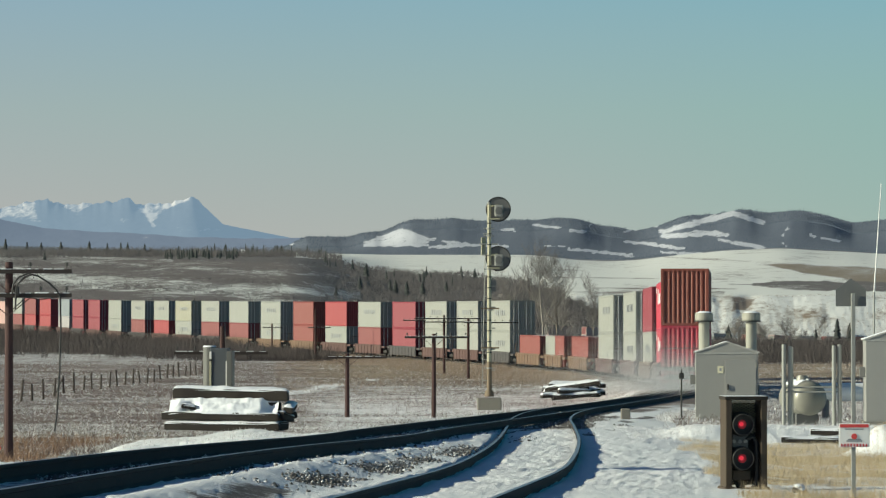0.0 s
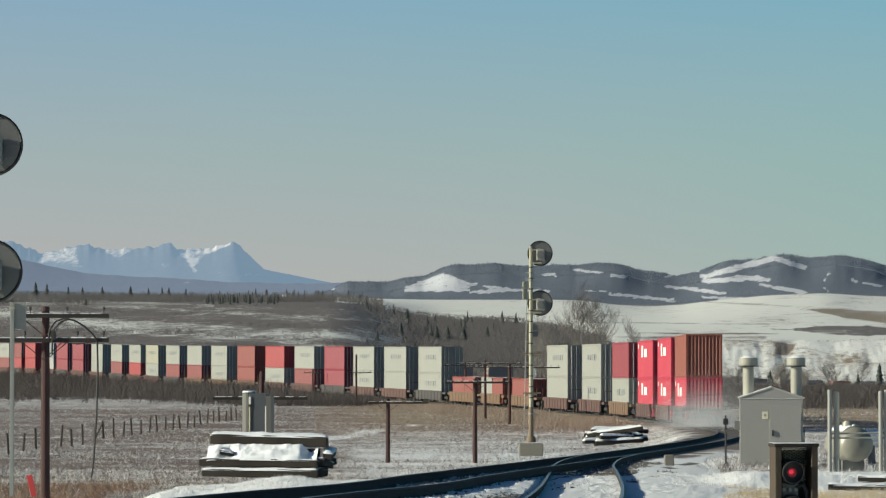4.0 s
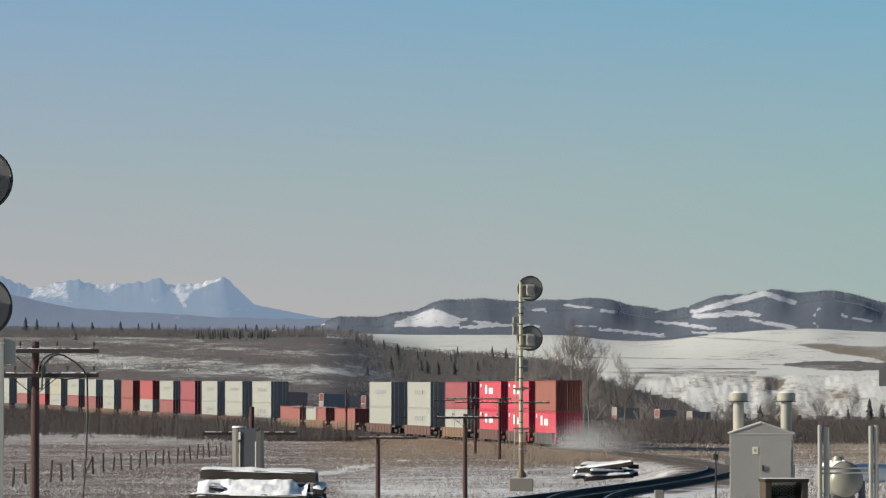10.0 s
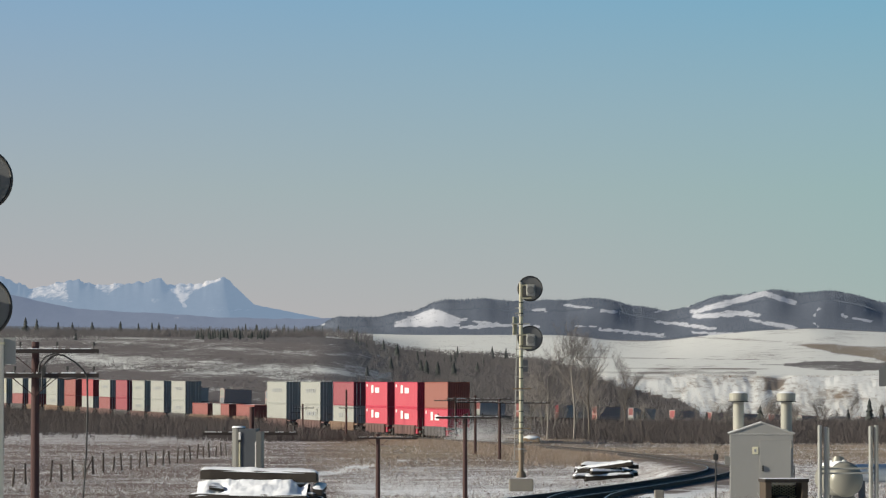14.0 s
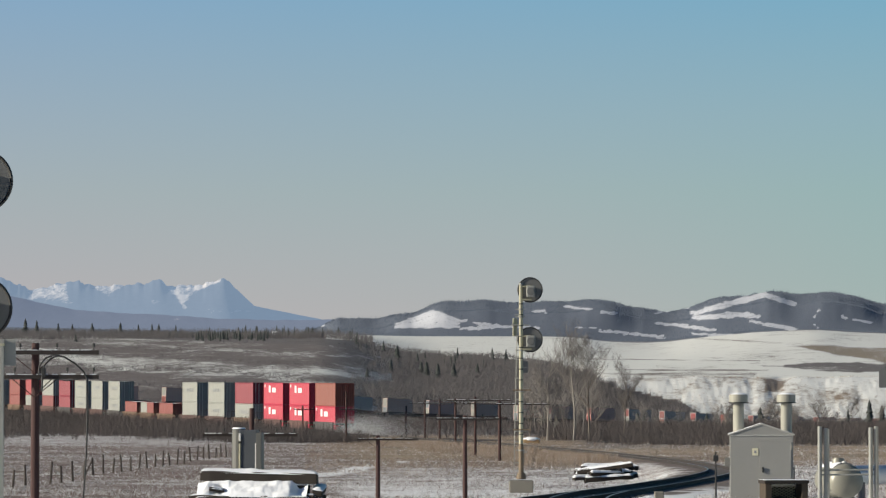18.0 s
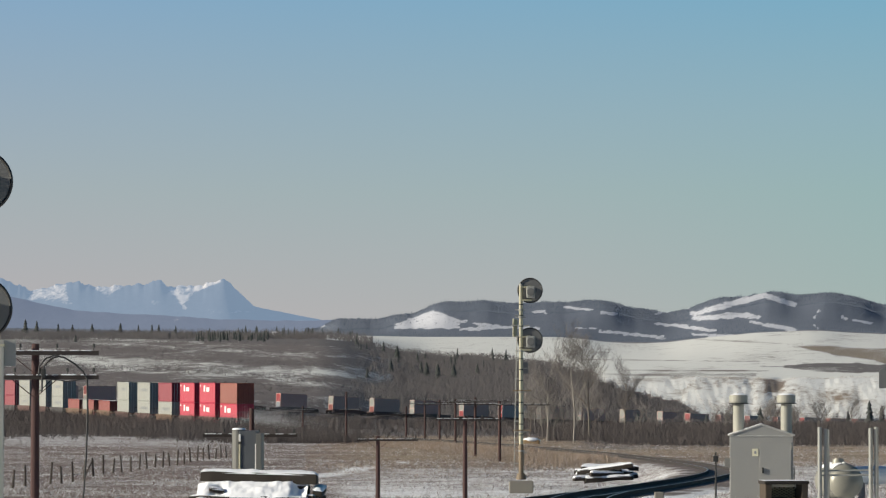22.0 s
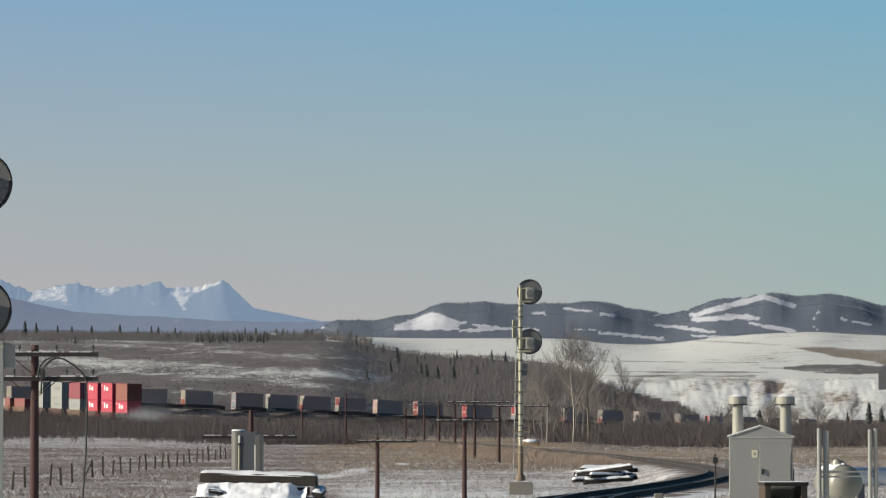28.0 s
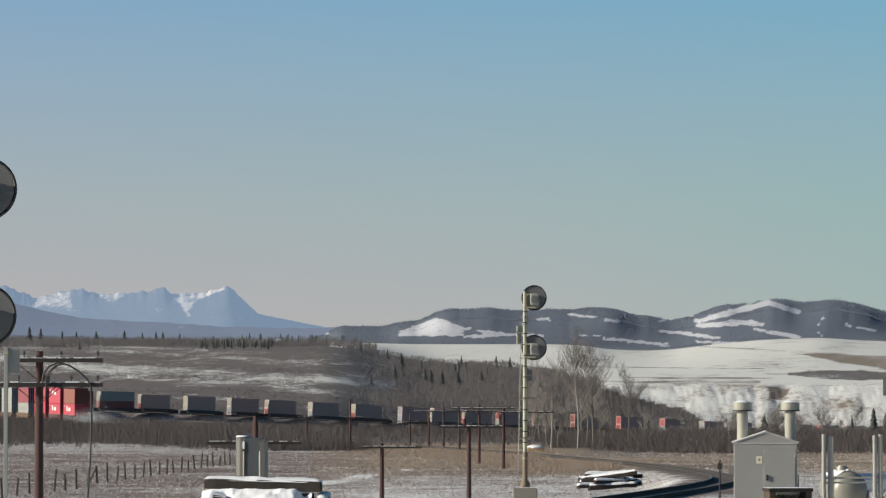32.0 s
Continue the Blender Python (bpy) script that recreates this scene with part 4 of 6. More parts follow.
def signal_head(parent, x, z, r):
    """A searchlight head seen from behind: disc, mechanism case, hood, bracket."""
    bm = rod(r, r, (x, 0.0, z), (x, 0.03, z), 40)
    disc = part("background_disc", bm, M_disc, parent, "dark grey round background disc")
    bm = bmesh.new()
    bmesh.ops.create_circle(bm, segments=40, radius=r, cap_ends=False)
    ring = bmesh.ops.extrude_edge_only(bm, edges=bm.edges[:])
    vs = [v for v in ring["geom"] if isinstance(v, bmesh.types.BMVert)]
    bmesh.ops.scale(bm, vec=(0.955, 0.955, 1), verts=vs)
    bmesh.ops.translate(bm, vec=(0, 0, 0.02), verts=vs)
    bmesh.ops.solidify(bm, geom=bm.faces[:], thickness=0.03)
    bmesh.ops.transform(bm, matrix=pose(x, -0.005, z, 90, 0, 0), verts=bm.verts)
    part("rim", bm, M_black, disc)
    part("mechanism_case", box(0.30, 0.26, 0.40, (x + 0.02, -0.17, z - 0.26), 0.05), M_silverdull, parent, "silver-painted mechanism case")
    part("case_lid", rod(0.13, 0.13, (x + 0.02, -0.34, z - 0.06), (x + 0.02, -0.29, z - 0.06), 18, bevel=0.02), M_disc, parent)
    part("hood", rod(0.12, 0.12, (x, 0.04, z), (x, 0.36, z), 18), M_black, parent)
    bm = box(abs(x) + 0.1, 0.07, 0.06, (x / 2, -0.06, z - 0.36), 0.01)
    bm = rod(0.025, 0.025, (0, -0.06, z + 0.1), (x, -0.06, z + 0.14), 8, bm)
    part("bracket", bm, M_silver, parent)


def build_signal(base, px, top, heads, name_label, ladder=True):
    h = top
    s = empty("mast_signal", Matrix.Translation(base), name_label, "railway signal")
    part("foundation", box(0.82, 0.8, 0.42, (0, 0, -0.06), 0.04), M_concrete, s, "weathered concrete foundation block")
    part("base_flange", rod(0.19, 0.13, (0, 0, 0.4), (0, 0, 0.62), 14, bevel=0.02), M_rustsleeve, s)
    part("mast", rod(0.078, 0.064, (0, 0, 0.42), (0, 0, h), 16), M_silver, s, "silver-painted tubular mast")
    part("rusty_sleeve", rod(0.085, 0.082, (0, 0, 0.5), (0, 0, 1.6), 16), M_rustsleeve, s, "rust-stained lower sleeve of the mast")
    for z in np.arange(1.9, h - 0.3, 0.37):
        part("joint_band", rod(0.082, 0.082, (0, 0, z), (0, 0, z + 0.035), 14), M_black, s)
    for z in (2.05, 3.4):
        part("cross_step", box(0.62, 0.05, 0.05, (0.03, -0.06, z), 0.01), M_rustsleeve, s)
    part("mast_cap", rod(0.08, 0.05, (0, 0, h), (0, 0, h + 0.07), 14), M_silverdull, s)
    for x, z, r in heads:
        signal_head(s, x, z, r)
    for z in (1.35, 2.0, 3.35, 4.75, 5.9, 6.15):
        if z < h:
            bm = rod(0.11, 0.11, (0, 0, z), (0, 0, z + 0.05), 14)
            bm = box(0.34, 0.07, 0.04, (-0.02, 0, z + 0.005), bm=bm)
            part("clamp", bm, M_silverdull, s)
    for k in range(15):
        sd = 1 if k % 2 else -1
        part("step_bolt", rod(0.018, 0.018, (sd * 0.06, -0.03, 0.95 + 0.36 * k), (sd * 0.21, -0.03, 0.95 + 0.36 * k), 6), M_silverdull, s)
    part("platform", box(0.62, 0.5, 0.04, (-0.02, 0.2, 5.62), 0.008), M_silverdull, s)
    part("relay_box", box(0.18, 0.16, 0.40, (0.15, 0.05, 4.0), 0.03), M_disc, s)
    part("number_plate", box(0.26, 0.03, 0.62, (-0.2, 0.08, 5.25), 0.008, rot=pose(0, 0, 0, 0, 0, 55)), M_silver, s)
    if ladder:
        bm = None
        for dy in (-0.17, 0.17):
            bm = rod(0.014, 0.014, (-0.24, dy * 0.4 + 0.2, 0.45), (-0.13, dy + 0.2, 5.6), 6, bm)
        lad = part("ladder", bm, M_silverdull, s)
        for k in range(15):
            f = (k + 0.5) / 15
            part("rung", rod(0.011, 0.011, (-0.24 + 0.11 * f, 0.13, 0.45 + 5.1 * f), (-0.24 + 0.11 * f, 0.30 + 0.06 * f, 0.45 + 5.1 * f), 6), M_silverdull, lad)
    return s


Y1 = 129.0
b = spot(922, 866, Y1)
build_signal(b, 0, 7.0, [(0.31, (866 - 511) / F * Y1, 0.435), (0.31, (866 - 599) / F * Y1, 0.435)], "silver two-headed searchlight signal mast on a concrete block")
Y2 = 51.0
b = spot(-76, 1000, Y2)
near_sig = build_signal(b, 0, 5.6, [(0.31, (1000 - 318) / F * Y2, 0.435), (0.31, (1000 - 543) / F * Y2, 0.435)], "black-disced two-headed searchlight signal beside the track", False)


def build_hut(base, w, wall, name_label, vents=True, d=1.5):
    hut = empty("relay_hut", Matrix.Translation(base) @ pose(0, 0, 0, 0, 0, -4), name_label, "equipment hut")
    part("wall_shell", box(w, d, wall, (0, d / 2, 0), 0.015), M_hut, hut)
    part("plinth", box(w + 0.12, d + 0.12, 0.16, (0, d / 2, -0.13), 0.02), M_concrete, hut)
    rise = 0.17 * w
    for sx in (-1, 1):
        L = math.hypot(w / 2 + 0.06, rise)
        bm = box(L, d + 0.05, 0.045, (0, 0, 0), 0.008)
        bmesh.ops.transform(bm, matrix=pose(sx * (w / 4 + 0.015), d / 2, wall + rise / 2 - 0.005, 0, sx * math.degrees(math.atan2(rise, w / 2 + 0.03)), 0), verts=bm.verts)
        part("roof_sheet", bm, M_hutroof, hut, "grey roof sheet dusted with snow")
    me = mesh_of("gable", [(-w / 2, 0, 0), (w / 2, 0, 0), (0, 0, rise), (-w / 2, d, 0), (w / 2, d, 0), (0, d, rise)], [(0, 1, 2), (5, 4, 3), (0, 3, 4, 1), (1, 4, 5, 2), (2, 5, 3, 0)], M_hut)
    put("gable", me, hut, pose(0, 0, wall))
    door = part("door", box(w * 0.5, 0.035, wall - 0.32, (w * 0.22, -0.02, 0.14), 0.01), M_hut, hut)
    part("door_handle", box(0.05, 0.05, 0.16, (w * 0.02, -0.06, wall * 0.47), 0.012), M_black, door, "black door handle")
    for z in (0.4, wall - 0.4):
        part("hinge", box(0.04, 0.03, 0.13, (w * 0.475, -0.045, z), 0.006), M_hutcap, door)
    part("drip_edge", box(w + 0.02, 0.02, 0.025, (0, -0.008, wall - 0.02), 0.006), M_hutroof, hut)
    plate = part("notice_plate", box(0.17, 0.012, 0.21, (-0.10 * w, -0.007, wall * 0.71), 0.004), M_yellow, hut, "pale yellow notice plate")
    part("notice_mark", box(0.06, 0.006, 0.075, (-0.10 * w, -0.015, wall * 0.745), 0.0), M_mark_dark, plate)
    part("meter_box", box(0.16, 0.14, 0.26, (-w / 2 - 0.07, 0.3, wall * 0.55), 0.02), M_disc, hut)
    part("conduit", rod(0.02, 0.02, (w / 2 + 0.03, 0.2, 0), (w / 2 + 0.03, 0.2, wall * 0.55), 8), M_disc, hut)
    if vents:
        for x in (-w * 0.36, w * 0.4):
            part("vent_pipe", rod(0.16, 0.155, (x, d * 0.45, wall), (x, d * 0.45, wall + 1.02), 18), M_hutcap, hut, "cream vent pipe")
            bm = rod(0.265, 0.265, (x, d * 0.45, wall + 0.92), (x, d * 0.45, wall + 1.15), 22, bevel=0.02)
            cap = part("vent_cowl", bm, M_hutcap, hut, "cream round vent cowl")
            bm = rod(0.25, 0.12, (x, d * 0.45, wall + 1.152), (x, d * 0.45, wall + 1.20), 18)
            part("snow_cap", bm, M_snow, cap, "cap of snow")
            part("cowl_lip", rod(0.29, 0.29, (x, d * 0.45, wall + 0.90), (x, d * 0.45, wall + 0.93), 22), M_black, cap)
    return hut


M_hutroof = snow_capped("hut_roof_metal", (0.30, 0.29, 0.27), 0.30)
YH = 107.0
b = spot(1347, 892, YH)
build_hut(b, 1.78, (892 - 768) / F * YH, "grey sheet-metal relay hut with two cream vents")
b = spot(1668, 893, 95)
hut2 = build_hut(b, 2.0, 2.1, "grey sheet-metal equipment hut in dry grass", False)
ant = empty("whip_antenna", Matrix.Translation(spot(1612, 893, 97)), "thin pale whip antenna beside the hut", "antenna")
part("mast", rod(0.03, 0.022, (0, 0, 0), (0, 0, 3.4), 8), M_silverdull, ant)
part("whip", rod(0.02, 0.010, (0, 0, 3.4), (0.19, 0, 6.2), 8), M_white, ant)


def build_dwarf(base):
    d = empty("dwarf_signal", Matrix.Translation(base) @ pose(0, 0, 0, 0, 0, 6), "brown steel-caged dwarf signal with two lit red lamps", "railway signal")
    W, H, D = 0.50, 1.13, 0.36
    part("base_plate", box(W + 0.06, D + 0.06, 0.05, (0, 0, 0), 0.01), M_rust, d)
    for sx in (-1, 1):
        part("side_plate", box(0.075, D, H - 0.07, (sx * (W / 2 - 0.04), 0, 0.05), 0.01), M_rust, d)
        part("foot", box(0.14, D + 0.1, 0.07, (sx * (W / 2 - 0.05), 0, 0.0), 0.012), M_rust, d)
    part("top_plate", box(W + 0.02, D + 0.04, 0.045, (0, 0, H - 0.04), 0.012), M_timber, d)
    # woven guard behind the lamps
    bm = None
    for k in range(-11, 12):
        for sg in (-1, 1):
            x0, x1 = k * 0.055 - sg * 0.36, k * 0.055 + sg * 0.36
            pts = []
            for f in np.linspace(0, 1, 25):
                x, z = x0 + (x1 - x0) * f, H - 0.44 + 0.40 * f
                if abs(x) < W / 2 - 0.08:
                    pts.append((x, 0.12, z))
            if len(pts) > 2:
                bm = rod(0.006, 0.006, pts[0], pts[-1], 4, bm)
    part("mesh_guard", bm, M_silver, d, "pale woven wire guard")
    part("back_plate", box(W - 0.15, 0.02, H - 0.16, (0, 0.15, 0.08)), M_black, d)
    for z in (0.80, 0.40):
        lamp = part("lamp_case", rod(0.145, 0.145, (-0.04, -0.1, z), (-0.04, 0.1, z), 24, bevel=0.012), M_black, d)
        part("lens", rod(0.052, 0.052, (-0.04, -0.112, z), (-0.04, -0.10, z), 22, bevel=0.004), M_lens, lamp, "glowing red lens")
        part("lamp_core", rod(0.028, 0.024, (-0.05, -0.118, z + 0.005), (-0.05, -0.111, z + 0.005), 16), M_bulb, lamp, "bright red lamp core")
        bm = bmesh.new()
        bmesh.ops.create_cone(bm, cap_ends=False, segments=24, radius1=0.14, radius2=0.125, depth=0.12)
        bmesh.ops.solidify(bm, geom=bm.faces[:], thickness=0.008)
        bmesh.ops.transform(bm, matrix=pose(-0.04, -0.15, z, 90, 0, 0), verts=bm.verts)
        part("hood", bm, M_black, lamp)
    part("neck", box(0.2, 0.14, 0.17, (-0.05, 0.02, 0.52), 0.03), M_disc, d)
    for x in (-0.13, -0.06, 0.01):
        part("bolt", rod(0.022, 0.022, (x, -0.09, 0.6), (x, -0.05, 0.6), 8), M_silverdull, d)
    strip("conduit", [(0.02, -0.04, 0.62), (0.10, -0.06, 0.66), (0.14, -0.06, 0.58), (0.15, -0.06, 0.2), (0.13, -0.05, 0.07)], 0.026, M_black, d)
    bm = box(0.22, 0.16, 0.12, (-0.04, 0, 0.14), 0.02)
    bm = rod(0.05, 0.07, (-0.04, 0, 0.05), (-0.04, 0, 0.16), 10, bm)
    part("pedestal", bm, M_rust, d)
    return d


b = spot((1320 - 882) / 0.98 + 939, 1021, 43.5)
build_dwarf(b)

# timber stacks


def timber(parent, L, w, h, m, snow=0.06):
    bm = box(L, w, h, (0, 0, 0), 0.02)
    bmesh.ops.bisect_plane(bm, geom=bm.verts[:] + bm.edges[:] + bm.faces[:], plane_co=(0, 0, h / 2), plane_no=(0, 0, 1))
    for c in np.linspace(-L / 2 + 0.06, L / 2 - 0.06, 15):
        bmesh.ops.bisect_plane(bm, geom=bm.verts[:] + bm.edges[:] + bm.faces[:], plane_co=(c, 0, 0), plane_no=(1, 0, 0))
    for v in bm.verts:
        v.co += 0.022 * noise.noise_vector(v.co * 2.7 + m.translation * 3)
        v.co += Vector((0.012 * math.sin(9 * v.co.x + 3 * v.co.y), 0.008 * math.sin(7 * v.co.z + v.co.x * 3), 0.006 * math.sin(5 * v.co.x)))
    t = part("timber", bm, M_timber, parent, "", m)
    if snow:
        bm = bmesh.new()
        bmesh.ops.create_grid(bm, x_segments=80, y_segments=6, size=0.5)
        for v in bm.verts:
            ex, ey = 0.5 - abs(v.co.x), 0.5 - abs(v.co.y)
            edge = min(1, ex * L / 0.07) ** 0.6 * min(1, ey * w / 0.05) ** 0.6
            lump = noise.noise((v.co.x * L * 2.2, v.co.y * w * 5, m.translation.x + 3 * m.translation.z)) + 0.5 * noise.noise((v.co.x * L * 7, v.co.y * w * 9, m.translation.z)) + 0.45 * noise.noise((v.co.x * L * 19, v.co.y * w * 15, 1.0))
            v.co = Vector((v.co.x * L * 1.0, v.co.y * w * 1.06, h - 0.01 - 0.02 * (1 - edge) + edge * max(0.0, snow * (0.85 + 0.32 * lump))))
        part("snow_cap", bm, M_snow, t, "", None, True)
    return t


def snow_slope(parent, L, y0, z0, y1, z1, seed):
    """A crust of snow lying aslant from (y0, z0) up to (y1, z1), ragged at its ends."""
    nx, ny = 90, 12
    verts, faces = [], []
    for i in range(nx + 1):
        for j in range(ny + 1):
            f, g = i / nx, j / ny
            x = (f - 0.5) * L
            lump = noise.noise((x * 2.3, g * 2.2, seed)) + 0.5 * noise.noise((x * 7, g * 5, seed + 3)) + 0.3 * noise.noise((x * 17, g * 9, seed))
            edge = min(1, 9 * min(f, 1 - f) + 0.25 * lump) * min(1, 5 * g + 0.3)
            hole = hump(x + 0.62 * L / 2, 0, 0.17) * hump(g, 0.35, 0.3) + hump(x - 0.86 * L / 2, 0, 0.14) * hump(g, 0.5, 0.5)
            verts.append((x, y0 + (y1 - y0) * g - 0.04 * edge - 0.018 * lump + 0.22 * hole, z0 + (z1 - z0) * g + 0.03 * lump * edge - 0.05 * (1 - edge)))
    for i in range(nx):
        for j in range(ny):
            a = i * (ny + 1) + j
            faces.append((a, a + ny + 1, a + ny + 2, a + 1))
    return put("snow_slope", mesh_of("snow_slope", verts, faces, M_snow, smooth=True), parent, None, "crusted slab of snow sliding off the ties")


def build_stack(base, name_label):
    st = empty("timber_stack", Matrix.Translation(base) @ pose(0, 0, 0, 0, 0, -5), name_label, "timber stack")
    # height, thickness, depths, length, sideways, tilt, thickness of the snow on it
    rows = [(0.0, 0.17, (-0.40, -0.08, 0.26), 2.44, -0.02, 0.4, 0.07), (0.22, 0.16, (-0.33, 0.0, 0.34), 2.42, 0.0, 0.8, 0.04), (0.40, 0.22, (0.02, 0.32), 2.2, 0.05, 0.9, 0.0), (0.65, 0.21, (0.0, 0.29), 2.46, 0.08, 1.3, 0.075)]
    for k, (z, h, ys, L0, dx, tilt, cap) in enumerate(rows):
        for i, y in enumerate(ys):
            L = L0 + 0.09 * math.sin(3 * i + k)
            timber(st, L, 0.29, h, pose(dx + 0.05 * math.sin(5 * k + i), y, z, 0, tilt, random.uniform(-1.5, 1.5)), cap * (0.7 + 0.3 * i))
    snow_slope(st, 2.3, -0.47, 0.39, -0.12, 0.68, 4.0)
    timber(st, 0.30, 0.16, 0.09, pose(-0.74, -0.33, 0.46, 6, 9, 10), 0.04)
    for i in range(5):
        timber(st, 0.42 + 0.13 * (i % 3), 0.21, 0.16, pose(1.16 + 0.10 * (i % 3), -0.24 + 0.17 * i, 0.02 + 0.19 * (i % 3), 6 * math.sin(i), 10 * math.sin(2 * i), 55 + 17 * i), 0.035)
    return st


b = spot(450, 906, 79.0)
build_stack(b, "stack of old dark railway ties under snow")


def build_pile(base):
    st = empty("timber_pile", Matrix.Translation(base) @ pose(0, 0, 0, 0, 0, 6), "loose pile of old ties covered in snow", "timber stack")
    for k in range(14):
        lay = k // 5
        timber(st, 1.9 + 0.5 * math.sin(k * 2.1), 0.24, 0.17, pose(0.34 * math.sin(k * 5), (k % 5 - 2 + 0.3 * lay) * 0.33, lay * 0.21 + 0.03 * math.sin(k), 0, -3 + 5 * math.sin(k * 3), 16 * math.sin(k * 1.7)), 0.09)
    return st


b = spot(1072, 847, 156.0)
build_pile(b)

# steel cabinet behind the stack
b = spot(438, 890, 122.0)
cab = empty("signal_cabinet", Matrix.Translation(Vector((b.x, b.y, -1.9))) @ pose(0, 0, 0, 0, 0, -6), "weathered aluminium signal cabinet with a dark open bay", "cabinet")
hb = EYE + (705 - 757) / F * 122 + 1.9
part("body", box(0.56, 0.60, 1.5, (0.06, 0.05, hb - 1.53), 0.02), M_cab, cab, "dark blue-grey cabinet body")
part("column", rod(0.225, 0.225, (-0.27, 0.0, hb - 1.5), (-0.27, 0.0, hb), 20, bevel=0.03), M_cabpale, cab, "pale rounded steel column")
part("column_cap", rod(0.235, 0.19, (-0.27, 0.0, hb), (-0.27, 0.0, hb + 0.05), 20), M_snow, cab, "cap of snow")
part("door_leaf", box(0.17, 0.62, 1.46, (0.42, -0.02, hb - 1.58), 0.012), M_cabpale, cab, "light grey door leaf standing open")
part("door_strip", box(0.035, 0.03, 1.0, (0.315, -0.27, hb - 1.45), 0.006), M_white, cab)
part("pale_hose", rod(0.035, 0.035, (-0.20, -0.25, hb - 1.5), (-0.20, -0.25, hb - 0.25), 10), M_silver, cab, "yellowish conduit")
part("hose_cap", box(0.07, 0.07, 0.24, (-0.20, -0.25, hb - 0.38), 0.012), M_white, cab)
part("clip", box(0.10, 0.06, 0.07, (-0.20, -0.26, hb - 0.46), 0.01), M_black, cab)
part("pedestal", box(0.7, 0.5, hb - 1.5, (0, 0, 0), 0.02), M_concrete, cab)


def build_pole(u, top, ground, y, arms, r=0.12, lean=0.0, label="brown creosoted telegraph pole with bare crossarm"):
    """arms: elevation, left and right ends (bearings)."""
    base = spot(u, ground, y)
    k = y / F
    h = (ground - top) * k
    p = empty("telegraph_pole", Matrix.Translation(base), label, "telegraph pole", "telegraph poles along the line")
    part("pole", rod(r, r * 0.8, (0, 0, -0.3), (lean, 0, h), 12, bevel=0.01), M_pole, p)
    for e, a, c in arms:
        z, x0, x1 = (ground - e) * k, (a - u) * k, (c - u) * k
        x = lean * z / h
        arm = part("crossarm", box(x1 - x0, 0.09, 0.10, ((x0 + x1) / 2 + x, -r - 0.03, z - 0.06), 0.008), M_arm, p, "crossarm with a line of snow")
        at = 0.02
        while at < 0.95:
            c0, c1 = x0 + (x1 - x0) * at, x0 + (x1 - x0) * min(0.98, at + random.uniform(0.04, 0.15))
            part("snow_ridge", box(c1 - c0, 0.085, random.uniform(0.012, 0.03), ((c0 + c1) / 2 + x, -r - 0.03, z + 0.037), 0.009), M_snow, arm, "ridge of snow")
            at = (c1 - x0) / (x1 - x0) + random.uniform(0.015, 0.07)
        n = max(3, int((x1 - x0) / 0.52))
        for i in range(n):
            xx = x0 + 0.12 + (x1 - x0 - 0.24) * i / (n - 1) + x
            bm = rod(0.014, 0.014, (xx, -r - 0.03, z + 0.05), (xx, -r - 0.03, z + 0.17), 6)
            bm = rod(0.035, 0.028, (xx, -r - 0.03, z + 0.12), (xx, -r - 0.03, z + 0.21), 8, bm)
            part("insulator_pin", bm, M_black, arm)
        for sg in (-1, 1):
            part("brace", rod(0.012, 0.012, (x, -r - 0.05, z - 0.5), (x + sg * 0.55, -r - 0.06, z - 0.05), 5), M_pole, p)
    return p


POLES = [(63, 605, 958, 90, [(621, 28, 176), (664, -28, 176)], 0.115), (669, 768, 897, 186, [(775, 632, 740)], 0.12), (823, 733, 884, 183, [(739, 771, 884)], 0.12),
         (446, 720, 860, 127, [(767, 360, 527)], 0.10), (884, 706, 817, 302, [(713, 877, 973)], 0.13), (841, 700, 807, 332, [(706, 790, 905), (712, 806, 890)], 0.13),
         (806, 703, 790, 405, [(709, 768, 846)], 0.13), (778, 704, 784, 430, [(712, 738, 800)], 0.13), (752, 706, 782, 450, [(711, 725, 777)], 0.13),
         (719, 716, 776, 480, [(730, 696, 750)], 0.13), (613, 690, 786, 430, [(722, 600, 640)], 0.13), (536, 715, 776, 480, [(722, 520, 556)], 0.13)]
made = [build_pole(*p) for p in POLES]
first = made[0]
first["label"] = "tall brown telegraph pole with two crossarms and a drop cable"
kk = 90 / F
strip("cable", [((x - 63) * kk, -0.2, (958 - e) * kk) for x, e in ((70, 662), (72, 645), (82, 632), (98, 626), (116, 630), (134, 641), (149, 655), (156, 668), (157, 720), (155, 800), (150, 880), (146, 908))], 0.022, M_cable, first, "black drop cable")
strip("cable", [((x - 63) * kk, -0.22, (958 - e) * kk) for x, e in ((76, 690), (77, 660), (80, 645), (92, 632), (104, 628))], 0.022, M_cable, first, "black drop cable")
strip("cable", [((x - 63) * kk, -0.2, (958 - e) * kk) for x, e in ((71, 690), (84, 678), (94, 668), (120, 672), (150, 668))], 0.012, M_cable, first, "black drop cable")
part("cable_box", box(0.1, 0.1, 0.22, ((79 - 63) * kk, -0.2, (958 - 665) * kk), 0.02), M_black, first)

# grey sign posts and markers
b = spot(4, 940, 65.0)
sp = empty("plate_post", Matrix.Translation(b), "thin grey steel post with a blank plate seen from behind", "sign post")
k = 65 / F
part("post", box(0.07, 0.05, (940 - 598) * k, (0, 0, 0), 0.008), M_silverdull, sp)
part("plate", box(0.21, 0.015, 0.46, (0.125, 0.04, (940 - 645) * k), 0.006), M_silverdull, sp, "grey back of a sign plate")
part("clip", box(0.1, 0.03, 0.04, (0, -0.03, (940 - 610) * k), 0.004), M_silver, sp)
b = spot(44, 945, 86.0)
